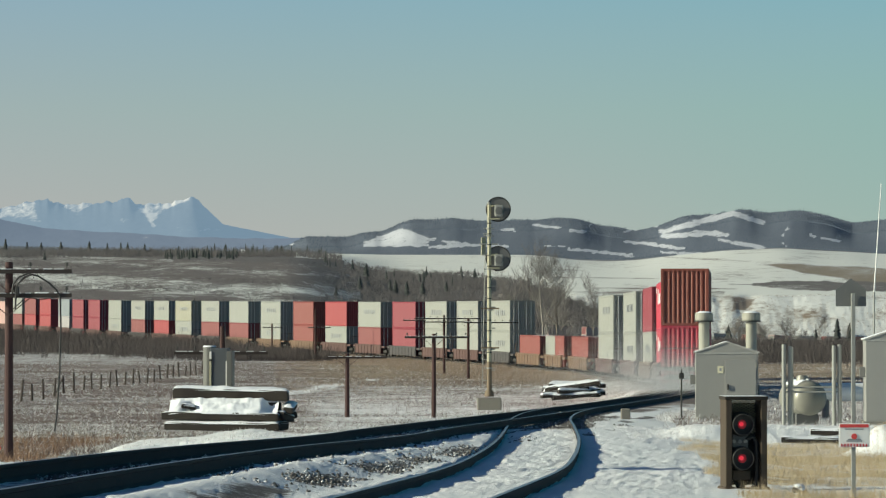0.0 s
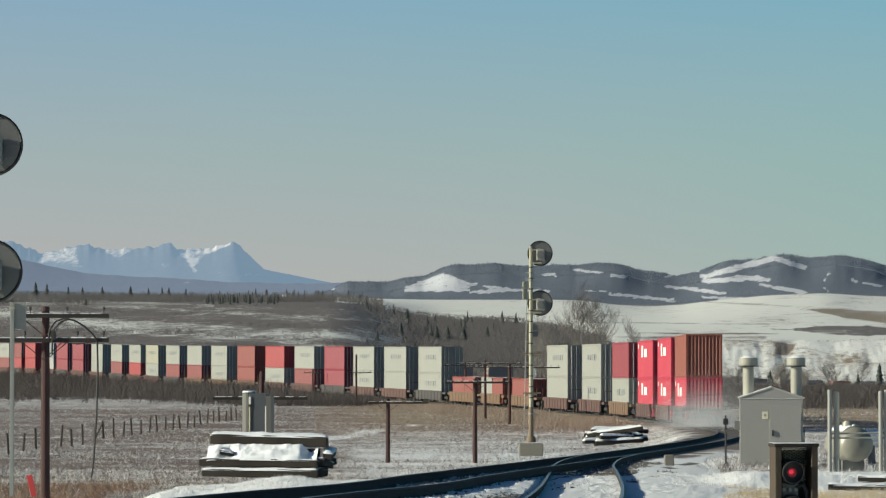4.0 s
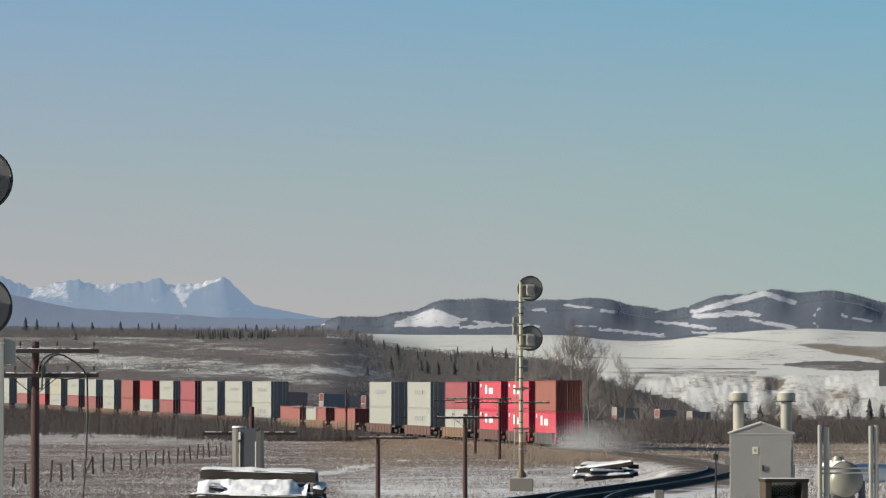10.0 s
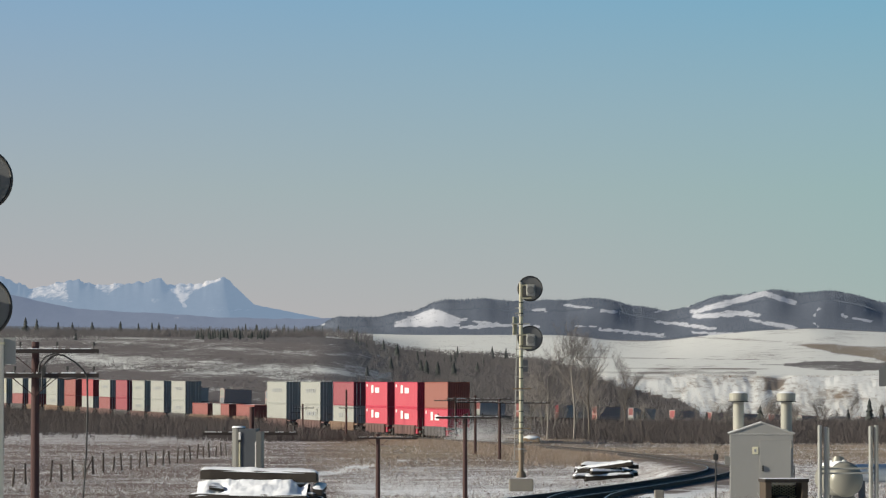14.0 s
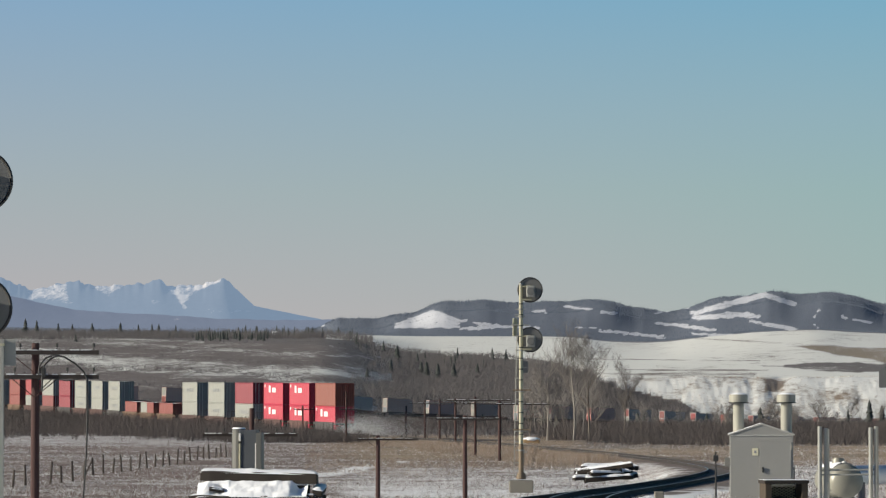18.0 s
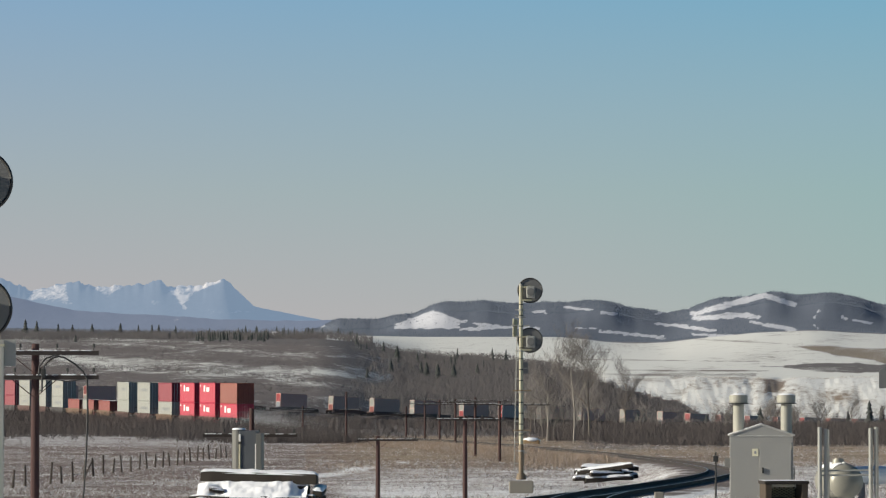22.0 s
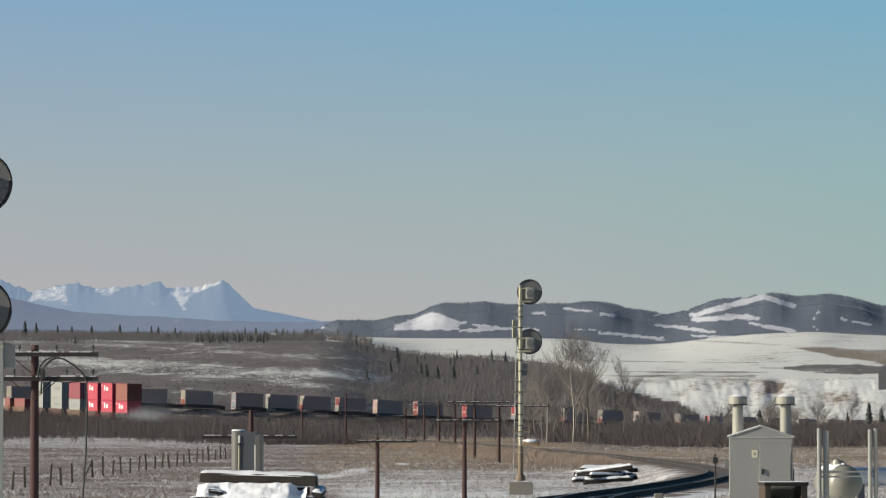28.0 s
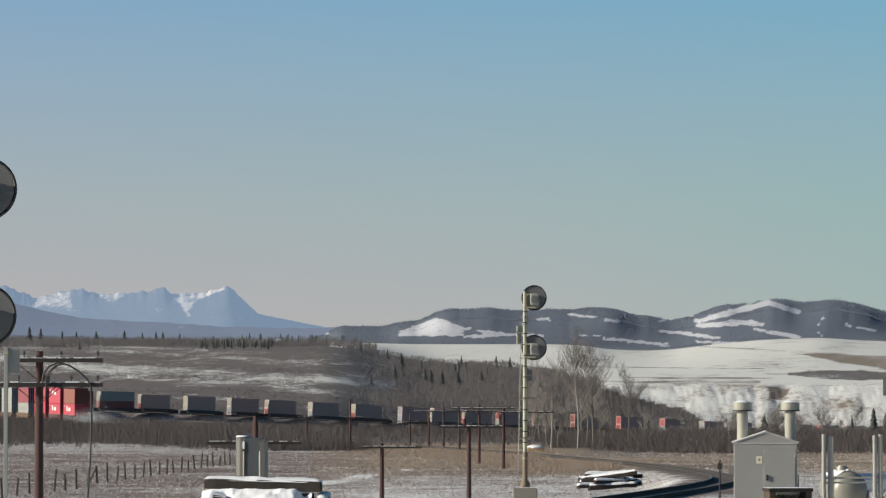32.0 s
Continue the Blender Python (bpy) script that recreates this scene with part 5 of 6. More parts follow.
fl = empty("track_marker", Matrix.Translation(b), "small red marker leaning in the grass", "marker")
part("blade", box(0.13, 0.03, 0.5, (0, 0, 0.05), 0.01, rot=pose(0, 0, 0, 0, -14, 0)), M_red, fl)
part("stake", rod(0.015, 0.015, (0, 0, -0.1), (-0.05, 0, 0.3), 6), M_silverdull, fl)

YS = 40.0
b = spot((1517 - 882) / 0.98 + 939, 1060, YS)
b.z = gz(b.x, b.y)
ss = empty("warning_sign_post", Matrix.Translation(b), "thin steel post with a red and white warning board", "sign post")
zz = lambda e: EYE + (705 - e) / F * YS - b.z
part("post", box(0.045, 0.035, zz(660), (0, 0, 0), 0.006), M_silverdull, ss)
sgn = part("board", box(0.335, 0.012, 0.262, (0.005, -0.03, zz(940)), 0.01), M_white, ss, "white warning board with red bands")
part("red_band", box(0.31, 0.006, 0.035, (0.005, -0.039, zz(940) + 0.215)), M_red, sgn)
part("red_emblem", rod(0.032, 0.032, (0.005, -0.042, zz(940) + 0.118), (0.005, -0.036, zz(940) + 0.118), 18), M_red, sgn)
for i in range(9):
    part("red_slash", box(0.014, 0.005, 0.03, (-0.13 + 0.0335 * i, -0.039, zz(940) + 0.008), rot=pose(0, 0, 0, 0, 0, 0)), M_red, sgn)
for i in range(3):
    part("text_bar", box(0.2 - 0.03 * i, 0.004, 0.012, (0.005, -0.038, zz(940) + (0.19, 0.062, 0.08)[i])), M_mark_dark, sgn)
me = [(-0.165, 0), (0.165, 0), (0.165, 0.185), (0, 0.305), (-0.165, 0.185)]
verts = [(x, d, z) for d in (0, 0.015) for x, z in me]
put("shield_plate", mesh_of("shield_plate", verts, [(0, 1, 2, 3, 4), (9, 8, 7, 6, 5)] + [(i + 5, (i + 1) % 5 + 5, (i + 1) % 5, i) for i in range(5)], M_disc), ss, pose(-0.02, 0.03, zz(684)), "grey back of a five-sided plate")

# propane tank, pipe gate, small trackside things
b = spot(1496, 884, 100.0)
tk = empty("propane_tank", Matrix.Translation(Vector((b.x, b.y, gz(b.x, b.y)))) @ pose(0, 0, 0, 0, 0, 7), "silver horizontal propane tank on short legs", "tank")
bm = bmesh.new()
bmesh.ops.create_uvsphere(bm, u_segments=28, v_segments=20, radius=0.46)
bmesh.ops.rotate(bm, matrix=Matrix.Rotation(math.pi / 2, 3, "X"), verts=bm.verts)
for v in bm.verts:
    v.co.y = v.co.y * 0.62 + (1.7 if v.co.y > 0.01 else 0)
    v.co.z += 0.78
part("shell", bm, M_tank, tk, "", None, True)
part("dome", rod(0.17, 0.15, (0, 0.9, 1.2), (0, 0.9, 1.38), 18, bevel=0.03), M_tank, tk)
for y in (0.35, 1.4):
    part("leg", box(0.6, 0.12, 0.36, (0, y, 0), 0.01), M_disc, tk)
for y, r in ((-0.06, 0.445), (0.10, 0.468)):
    part("weld_ring", rod(r, r, (0, y, 0.78), (0, y + 0.025, 0.78), 32), M_silverdull, tk)
bm = bmesh.new()
bmesh.ops.create_grid(bm, x_segments=8, y_segments=30, size=0.5)
for v in bm.verts:
    a = v.co.x * 1.5
    r = 0.468 + 0.03 * (1 - (2 * v.co.x) ** 2) * (0.6 + 0.6 * noise.noise((v.co.x * 4, v.co.y * 9, 2)))
    v.co = Vector((r * math.sin(a), 0.15 + (v.co.y + 0.5) * 1.55, 0.78 + r * math.cos(a)))
part("snow_cap", bm, M_snow, tk, "ridge of snow along the tank", None, True)
part("filler_cap", rod(0.05, 0.05, (0, 0.2, 1.2), (0, 0.2, 1.3), 12), M_white, tk)
gate = empty("pipe_barrier", Matrix.Translation(Vector((spot(1450, 884, 96).x, 96, gz(spot(1450, 884, 96).x, 96)))), "galvanised pipe barrier posts before the tank", "barrier")
kg = 96 / F
for x in (0, 11, 90, 100):
    part("post", rod(0.055, 0.055, (x * kg, 0.02 * (x % 3), -0.1), (x * kg, 0.02 * (x % 3), (905 - 752 - (x % 4)) * kg), 12, bevel=0.01), M_silverdull, gate)
part("cross_pipe", rod(0.022, 0.022, (0, 0.05, 0.965), (100 * kg, 0.05, 0.975), 10), M_silverdull, gate)
part("cross_pipe", rod(0.022, 0.022, (0, 0.05, 1.08), (100 * kg, 0.05, 1.10), 10), M_silverdull, gate)
# woven wire of the swung gate leaf, seen nearly edge on
bm = None
for k in range(34):
    z0 = 0.05 + k * 0.06
    for sg in (-1, 1):
        z1 = z0 + sg * 0.45
        if 0.05 < z1 < 2.1:
            bm = rod(0.004, 0.004, (11 * kg, 0.02, z0), (19 * kg, 0.50, z1), 4, bm)
part("gate_wire", bm, M_silverdull, gate, "chain-link mesh of the gate leaf")
part("gate_frame", rod(0.025, 0.025, (19 * kg, 0.50, 0.0), (19 * kg, 0.50, 2.12), 8), M_silverdull, gate)
# a second, white tank lying farther back
b = spot(1560, 838, 108.0)
wt = empty("storage_tank", Matrix.Translation(Vector((b.x, b.y, gz(b.x, b.y)))) @ pose(0, 0, 0, 0, 0, -82), "small white horizontal tank on low cradles behind the barrier", "tank")
zt = b.z - gz(b.x, b.y)
part("shell", rod(0.25, 0.25, (0, -0.95, zt), (0, 1.6, zt), 24, bevel=0.09), M_white, wt)
for y in (-0.6, 1.2):
    part("cradle", box(0.34, 0.12, zt - 0.2, (0, y, 0), 0.01), M_disc, wt)
part("snow_cap", rod(0.1, 0.1, (0, -0.8, zt + 0.17), (0, 1.5, zt + 0.17), 12, bevel=0.04), M_snow, wt, "ridge of snow")
# boards and a stone in the dry grass
for u, e, y, L, turn in ((1500, 917, 78, 1.25, 3), (1540, 911, 80, 1.0, -4)):
    b = spot(u, e, y)
    bd = empty("loose_board", Matrix.Translation(Vector((b.x, b.y, gz(b.x, b.y)))) @ pose(0, 0, 0, 0, 0, turn), "pale snow-covered board lying in dry grass", "board")
    timber(bd, L, 0.2, 0.12, pose(0, 0, 0, 0, 1, 0), 0.05)
b = spot(1489, 1006, 42)
rock = empty("field_stone", Matrix.Translation(Vector((b.x, b.y, gz(b.x, b.y)))), "small stone capped with snow in dry grass", "stone")
bm = bmesh.new()
bmesh.ops.create_icosphere(bm, subdivisions=3, radius=0.085)
for v in bm.verts:
    v.co = v.co * (1 + 0.35 * noise.noise(v.co * 14)) * 1.0
    v.co.z = v.co.z * 0.8 + 0.03
part("stone", bm, M_timber, rock, "", None, True)
b = spot(1266, 890, 106)
stn = empty("switch_lamp_post", Matrix.Translation(Vector((b.x, b.y, gz(b.x, b.y)))), "slim black post with a small box on top", "switch stand")
part("post", rod(0.028, 0.022, (0, 0, 0), (0, 0, 1.45), 8), M_black, stn)
part("head_box", box(0.14, 0.1, 0.17, (0, 0, 1.18), 0.02), M_black, stn)
part("foot_plate", box(0.4, 0.3, 0.06, (0, 0, 0), 0.01), M_black, stn)
b = spot(1166, 886, 104)
part("stone", box(0.26, 0.26, 0.34, (0, 0, -0.05), 0.03), M_concrete, empty("marker_block", Matrix.Translation(Vector((b.x, b.y, gz(b.x, b.y)))), "pale concrete marker block beside the rails", "block"))

# wire fence across the field
fence = empty("field_fence", Matrix(), "leaning weathered posts of an old wire fence", "fence")
fx0, fy0, fx1, fy1 = -24.2, 200.0, -18.6, 334.0
tops = []
for i in range(29):
    f = i / 28
    x, y = fx0 + (fx1 - fx0) * f, fy0 + (fy1 - fy0) * f
    h = 1.12 + 0.22 * math.sin(i * 2.7) * (0.5 if i % 5 else 1) + (0.15 if i in (7, 9) else 0)
    z = gz(x, y)
    ln = 0.12 * math.sin(i * 4.1)
    part("fence_post", rod(0.075, 0.06, (x, y, z - 0.2), (x + ln, y, z + h), 7), M_post, fence)
    tops.append((x + ln, y - 0.08, z + h))
for dz in (0.12, 0.45, 0.8):
    strip("wire", [(x, y, z - dz) for x, y, z in tops], 0.006, M_cable, fence)
part("brace", rod(0.05, 0.05, (tops[9][0] - 0.5, tops[9][1], tops[9][2] - 1.2), (tops[9][0], tops[9][1], tops[9][2] - 0.2), 6), M_post, fence)

# snow-topped block out in the grass
b = spot(940, 783, 440)
bale = empty("hay_bale", Matrix.Translation(Vector((b.x, b.y, gz(b.x, b.y)))), "low straw bale buried in snow", "bale")
part("block", box(1.9, 1.4, 0.55, (0, 0, -0.05), 0.15), M_straw, bale)
bm = bmesh.new()
bmesh.ops.create_icosphere(bm, subdivisions=4, radius=1.0)
for v in bm.verts:
    v.co = Vector((v.co.x * 1.05, v.co.y * 0.8, 0.42 + v.co.z * (0.34 if v.co.z > 0 else 0.25))) * (1 + 0.07 * noise.noise(v.co * 2.5))
part("snow_cap", bm, M_snow, bale, "thick cap of snow", None, True)

# a white farmhouse far up the hillside
b = spot(486, 586, 2500)
fh = empty("farmhouse", Matrix.Translation(Vector((b.x, b.y, gz(b.x, b.y) - 0.2))) @ Matrix.Scale(0.5, 4), "tiny white farmhouse among far trees", "house")
part("wall", box(6, 5, 3.2, (0, 0, 0)), M_white, fh)
put("roof", mesh_of("roof", [(-3.4, -2.9, 3.1), (3.4, -2.9, 3.1), (3.4, 2.9, 3.1), (-3.4, 2.9, 3.1), (-3.4, 0, 5.2), (3.4, 0, 5.2)], [(0, 1, 5, 4), (2, 3, 4, 5), (3, 0, 4), (1, 2, 5), (3, 2, 1, 0)], M_hutroof), fh)

# ---------------------------------------------------------------- trees and grass


def tube(verts, faces, a, b, ra, rb, seg=4):
    d = (b - a).normalized()
    s = d.orthogonal().normalized()
    t = d.cross(s)
    k = len(verts)
    for c, r in ((a, ra), (b, rb)):
        for i in range(seg):
            w = 2 * math.pi * i / seg
            verts.append(c + s * (r * math.cos(w)) + t * (r * math.sin(w)))
    for i in range(seg):
        j = (i + 1) % seg
        faces.append((k + i, k + j, k + seg + j, k + seg + i))


def bare_tree(seed, h, bark):
    """Trunk and limbs as one mesh, the fine twigs as another."""
    rg = random.Random(seed)
    tv, tf, cv, cf = [], [], [], []

    def grow(p, d, length, r, level):
        n = 4 if level < 2 else 3
        for i in range(n):
            q = p + d * (length / n)
            r2 = r * (1 - 0.55 / n * (1 if level else 1.1))
            if level < 3:
                tube(tv, tf, p, q, r, r2, 5 if level == 0 else 4)
            else:
                tube(cv, cf, p, q, r, r2 * 0.6, 3)
            p, r = q, r2
            d = (d + Vector((rg.gauss(0, 0.09), rg.gauss(0, 0.09), rg.gauss(0.03, 0.05)))).normalized()
            if level < 4 and (level > 0 or i > 0):
                for _ in range(rg.choice((2, 3)) if level < 3 else 2):
                    a = rg.uniform(0, 6.28)
                    out = Vector((math.cos(a), math.sin(a), rg.uniform(0.45, 1.25))).normalized()
                    grow(p, (d * 0.35 + out * 0.75).normalized(), length * rg.uniform(0.34, 0.56), max(r * 0.5, 0.012), level + 1)

    grow(Vector((0, 0, -0.3)), Vector((rg.gauss(0, 0.03), rg.gauss(0, 0.03), 1)).normalized(), h * 0.85, h * 0.014, 0)
    return mesh_of("trunk", tv, tf, bark), mesh_of("crown", cv, cf, M_twig)


KINDS = [bare_tree(s, h, bark) for s, h, bark in ((1, 11, M_palebark), (2, 9, M_bark), (3, 12.5, M_bark), (4, 8, M_palebark))]
rt = random.Random(5)
for i in range(40):
    u = rt.uniform(935, 1140) if i < 18 else rt.uniform(1140, 1560)
    y = rt.uniform(455, 640) if i < 18 else rt.uniform(560, 900)
    if i in (0, 1, 2, 3):
        u, y = (1015, 968, 1042, 1103)[i], (462, 470, 475, 500)[i]
    x = (u - 784) / F * y
    tr, cr = KINDS[(0, 0, 2, 1)[i] if i < 4 else rt.randrange(4)]
    sc = (0.95, 0.85, 0.85, 0.9)[i] if i < 4 else rt.uniform(0.42, 0.7) if i < 18 else rt.uniform(0.26, 0.4)
    ob = empty("bare_tree", Matrix.Translation((x, y, gz(x, y))) @ Matrix.Rotation(rt.uniform(0, 6.3), 4, "Z") @ Matrix.Scale(sc, 4), "leafless grey poplar in winter scrub", "tree", "bare poplars behind the meadow")
    put("trunk", tr, ob), put("crown", cr, ob)


def sliver_field(name, label, xs, ys, zs, hs, ws, lean, material, cat, seed, fork=1):
    """Many thin upright blades or twigs, each one narrow triangle."""
    rg = np.random.default_rng(seed)
    x, y, z, h, w = (np.repeat(a, fork) for a in (xs, ys, zs, hs, ws))
    n = len(x)
    az = rg.uniform(0, np.pi, n)
    lx, ly = rg.normal(0, lean, n) * h, rg.normal(0, lean, n) * h
    h = h * rg.uniform(0.5, 1.1, n)
    f = rg.uniform(0.0, 0.45, n) * (fork > 3) * (np.arange(n) % fork > 1)       # twigs leave their stem higher up
    x0, y0, z0 = x + lx * f * 0.3, y + ly * f * 0.3, z - 0.05 + h * f
    a = np.stack([x0 - np.cos(az) * w / 2, y0 - np.sin(az) * w / 2, z0], 1)
    b = np.stack([x0 + np.cos(az) * w / 2, y0 + np.sin(az) * w / 2, z0], 1)
    c = np.stack([x + lx, y + ly, z + h], 1)
    v = np.stack([a, b, c], 1).reshape(-1, 3)
    me = bpy.data.meshes.new(name)
    me.vertices.add(len(v)), me.vertices.foreach_set("co", v.ravel())
    me.loops.add(3 * n), me.loops.foreach_set("vertex_index", np.arange(3 * n))
    me.polygons.add(n), me.polygons.foreach_set("loop_start", np.arange(0, 3 * n, 3))
    me.materials.append(material)
    me.update(calc_edges=True)
    return tagged(put(name, me), label, cat, kind="stuff")


def island_material(name, cols, rough=0.95):
    n = Nodes(name)
    r = n.add("ShaderNodeNewGeometry").outputs["Random Per Island"]
    stops = [(i / (len(cols) - 1), c) for i, c in enumerate(cols)]
    return n.done(n.ramp(r, stops), rough)


M_meadow = island_material("meadow_blades", [(0.11, 0.075, 0.062), (0.21, 0.15, 0.12), (0.08, 0.057, 0.05), (0.78, 0.78, 0.80), (0.07, 0.052, 0.047), (0.16, 0.11, 0.092), (0.095, 0.068, 0.06), (0.13, 0.092, 0.078)])
M_bankgrass = island_material("bank_blades", [(0.22, 0.12, 0.075), (0.32, 0.20, 0.12), (0.15, 0.09, 0.07), (0.27, 0.17, 0.11)])
M_tangrass = island_material("tan_blades", [(0.43, 0.33, 0.195), (0.37, 0.27, 0.16), (0.50, 0.41, 0.27), (0.41, 0.31, 0.18), (0.60, 0.54, 0.42)])
M_straw2 = island_material("straw_blades", [(0.30, 0.225, 0.170), (0.235, 0.175, 0.138), (0.37, 0.285, 0.215), (0.265, 0.20, 0.155), (0.55, 0.52, 0.50)])
M_brush = island_material("brush_twigs", [(0.070, 0.059, 0.058), (0.105, 0.088, 0.084), (0.058, 0.050, 0.050), (0.135, 0.114, 0.107)])
M_woodtwig = island_material("wood_twigs", [(0.125, 0.114, 0.114), (0.16, 0.147, 0.147), (0.11, 0.10, 0.101), (0.19, 0.176, 0.176)])
# fir tones lightened, the far ones blued too, to paint in distance haze
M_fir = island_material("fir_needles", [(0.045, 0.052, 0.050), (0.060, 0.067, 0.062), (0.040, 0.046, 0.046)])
M_hazyfir = island_material("hazy_fir_needles", [(0.115, 0.138, 0.180), (0.128, 0.15, 0.192), (0.105, 0.128, 0.168)])


def scatter(n, u0, u1, y0, y1, seed, clear=3.0, keep=None, power=1.0):
    rg = np.random.default_rng(seed)
    u = rg.uniform(u0, u1, n)
    y = (y0 ** power + (y1 ** power - y0 ** power) * rg.uniform(0, 1, n)) ** (1 / power)
    x = (u - 784) / F * y
    ok = line_distance(x, y, LINE)[0] > clear
    ok &= line_distance(x, y, SIDING)[0] > clear
    if keep is not None:
        ok &= keep(x, y, u, rg.uniform(0, 1, n))
    x, y = x[ok], y[ok]
    return x, y, ground_z(x, y), rg


M_tuft = island_material("snowy_tufts", [(0.82, 0.82, 0.84), (0.60, 0.58, 0.57), (0.84, 0.84, 0.85), (0.22, 0.18, 0.16)])
x, y, z, rg = scatter(170000, -60, 1640, 96, 520, 21, 3.5, lambda x, y, u, r: (r < 0.5 + 0.5 * wavy(x, y, 5, 1)) & ((u < 560 + 70 * wavy(x, y, 9, 1)) | (y < 330)), -0.7)
n = len(x)
sliver_field("meadow_grass", "brown winter grass poking through snow", x, y, z, np.where(rg.uniform(0, 1, n) < 0.3, rg.uniform(0.12, 0.34, n), rg.uniform(0.04, 0.15, n)), rg.uniform(0.012, 0.03, n) * (0.5 + y / 250), 0.8, M_meadow, "grass", 1, 2)
x, y, z, rg = scatter(270000, -60, 1640, 96, 430, 61, 3.0, lambda x, y, u, r: r < (0.34 + 0.5 * wavy(x, y, 1.3, 1) + 0.38 * wavy(x, y, 8, 4)) * (1 - 0.35 * smooth01(u, 520, 640) * smooth01(y, 270, 330) + 0.35 * smooth01(u, 520, 640) * (1 - smooth01(y, 200, 250))), -0.7)
n = len(x)
sliver_field("snowy_tufts", "tufts of meadow grass laden with snow", x, y, z, rg.uniform(0.04, 0.15, n), rg.uniform(0.018, 0.05, n) * (0.4 + y / 250), 1.1, M_tuft, "grass", 16, 2)
x, y, z, rg = scatter(24000, 90, 620, 62, 92, 62, 1.7, lambda x, y, u, r: (x < np.interp(y, LINE[:300, 1], LINE[:300, 0]) - 1.7) & (r < 0.5 + 0.5 * wavy(x, y, 0.7, 1)))
n = len(x)
sliver_field("bank_tufts", "tufts of grass under snow round the old ties", x, y, z, rg.uniform(0.012, 0.055, n), rg.uniform(0.012, 0.035, n), 1.2, M_tuft, "grass", 18, 2)
x, y, z, rg = scatter(110000, 540, 1640, 235, 560, 22, 3.5, lambda x, y, u, r: r < (0.5 + 0.5 * wavy(x, y, 11, 2)) * smooth01(y + 20 * wavy(x, y, 14, 4), 240, 320), -0.3)
sliver_field("straw_grass", "straw-coloured dry grass along the curve", x, y, z, rg.uniform(0.06, 0.26, len(x)), rg.uniform(0.014, 0.035, len(x)) * (0.5 + y / 350), 0.7, M_straw2, "grass", 2, 2)
x, y, z, rg = scatter(170000, 1120, 1760, 37, 78, 23, 2.0, lambda x, y, u, r: (x > 3.5 + (y - 40) * 0.055 + 0.4 * wavy(x * 0, y, 3.0, 1)) & (r < 0.45 + 0.6 * wavy(x, y, 1.1, 1) + 0.4 * wavy(x, y, 4.5, 2)))
sliver_field("verge_grass", "tall tan grass beside the dwarf signal", x, y, z, rg.uniform(0.04, 0.19, len(x)) * (0.75 + 0.45 * wavy(x, y, 1.3, 4)), rg.uniform(0.0025, 0.006, len(x)), 0.5, M_tangrass, "grass", 3, 2)
x, y, z, rg = scatter(9000, 1150, 1700, 76, 92, 66, 1.9, lambda x, y, u, r: (x > 4.6) & (r < 0.55 + 0.5 * wavy(x, y, 0.9, 1)))
n = len(x)
sliver_field("drift_tufts", "grass bowed under snow along the drift", x, y, z, rg.uniform(0.02, 0.10, n), rg.uniform(0.006, 0.016, n), 0.8, M_tuft, "grass", 66, 2)
x, y, z, rg = scatter(14000, -20, 330, 84, 132, 24, 4.5, lambda x, y, u, r: (u < 120 + 3.2 * (y - 84)) & (r < 0.55 + 0.5 * wavy(x, y, 2, 1)))
sliver_field("bank_grass", "reddish dry grass on the bank below the track", x, y, z, rg.uniform(0.08, 0.32, len(x)), rg.uniform(0.01, 0.025, len(x)), 0.5, M_bankgrass, "grass", 4, 2)
# tall dry grass along the foot of the embankment
rg = np.random.default_rng(57)
i = rg.integers(290, 520, 24000)
tan = LINE[i + 1, :2] - LINE[i, :2]
tan = tan / np.linalg.norm(tan, axis=1)[:, None]
off = 2.6 + 9 * rg.beta(1, 2, len(i))
x, y = LINE[i, 0] - tan[:, 1] * off, LINE[i, 1] + tan[:, 0] * off
sliver_field("embankment_grass", "tall straw-coloured grass along the embankment", x, y, ground_z(x, y), rg.uniform(0.2, 0.75, len(x)) * (0.75 + 0.4 * wavy(x, y, 6, 1)), rg.uniform(0.015, 0.04, len(x)), 0.35, M_straw2, "grass", 19, 3)
# loose ballast showing through the snow round the near rails
M_stone = island_material("ballast_stones", [(0.06, 0.055, 0.05), (0.13, 0.12, 0.11), (0.045, 0.04, 0.04), (0.62, 0.62, 0.63), (0.09, 0.08, 0.075), (0.20, 0.18, 0.165)])


def stone_field(name, label, x, y, z, r, seed):
    """Small angular stones, eight faces each."""
    rg = np.random.default_rng(seed)
    n = len(x)
    dirs = np.array([(1, 0, 0), (0, 1, 0), (-1, 0, 0), (0, -1, 0), (0, 0, 0.8), (0, 0, -0.6)], float)
    v = dirs[None] * r[:, None, None] * rg.uniform(0.55, 1.3, (n, 6, 1)) + rg.normal(0, 0.18, (n, 6, 3)) * r[:, None, None]
    v = v + np.stack([x, y, z], 1)[:, None, :]
    tri = np.array([(0, 1, 4), (1, 2, 4), (2, 3, 4), (3, 0, 4), (1, 0, 5), (2, 1, 5), (3, 2, 5), (0, 3, 5)])
    f = (np.arange(n)[:, None, None] * 6 + tri[None]).reshape(-1)
    me = bpy.data.meshes.new(name)
    me.vertices.add(6 * n), me.vertices.foreach_set("co", v.ravel())
    me.loops.add(len(f)), me.loops.foreach_set("vertex_index", f)
    me.polygons.add(len(f) // 3), me.polygons.foreach_set("loop_start", np.arange(0, len(f), 3))
    me.materials.append(M_stone)
    me.update(calc_edges=True)
    return tagged(put(name, me), label, "ballast", kind="stuff")


x, y, z, rg = scatter(60000, 100, 1340, 37, 122, 63, 0.0, None, -0.5)
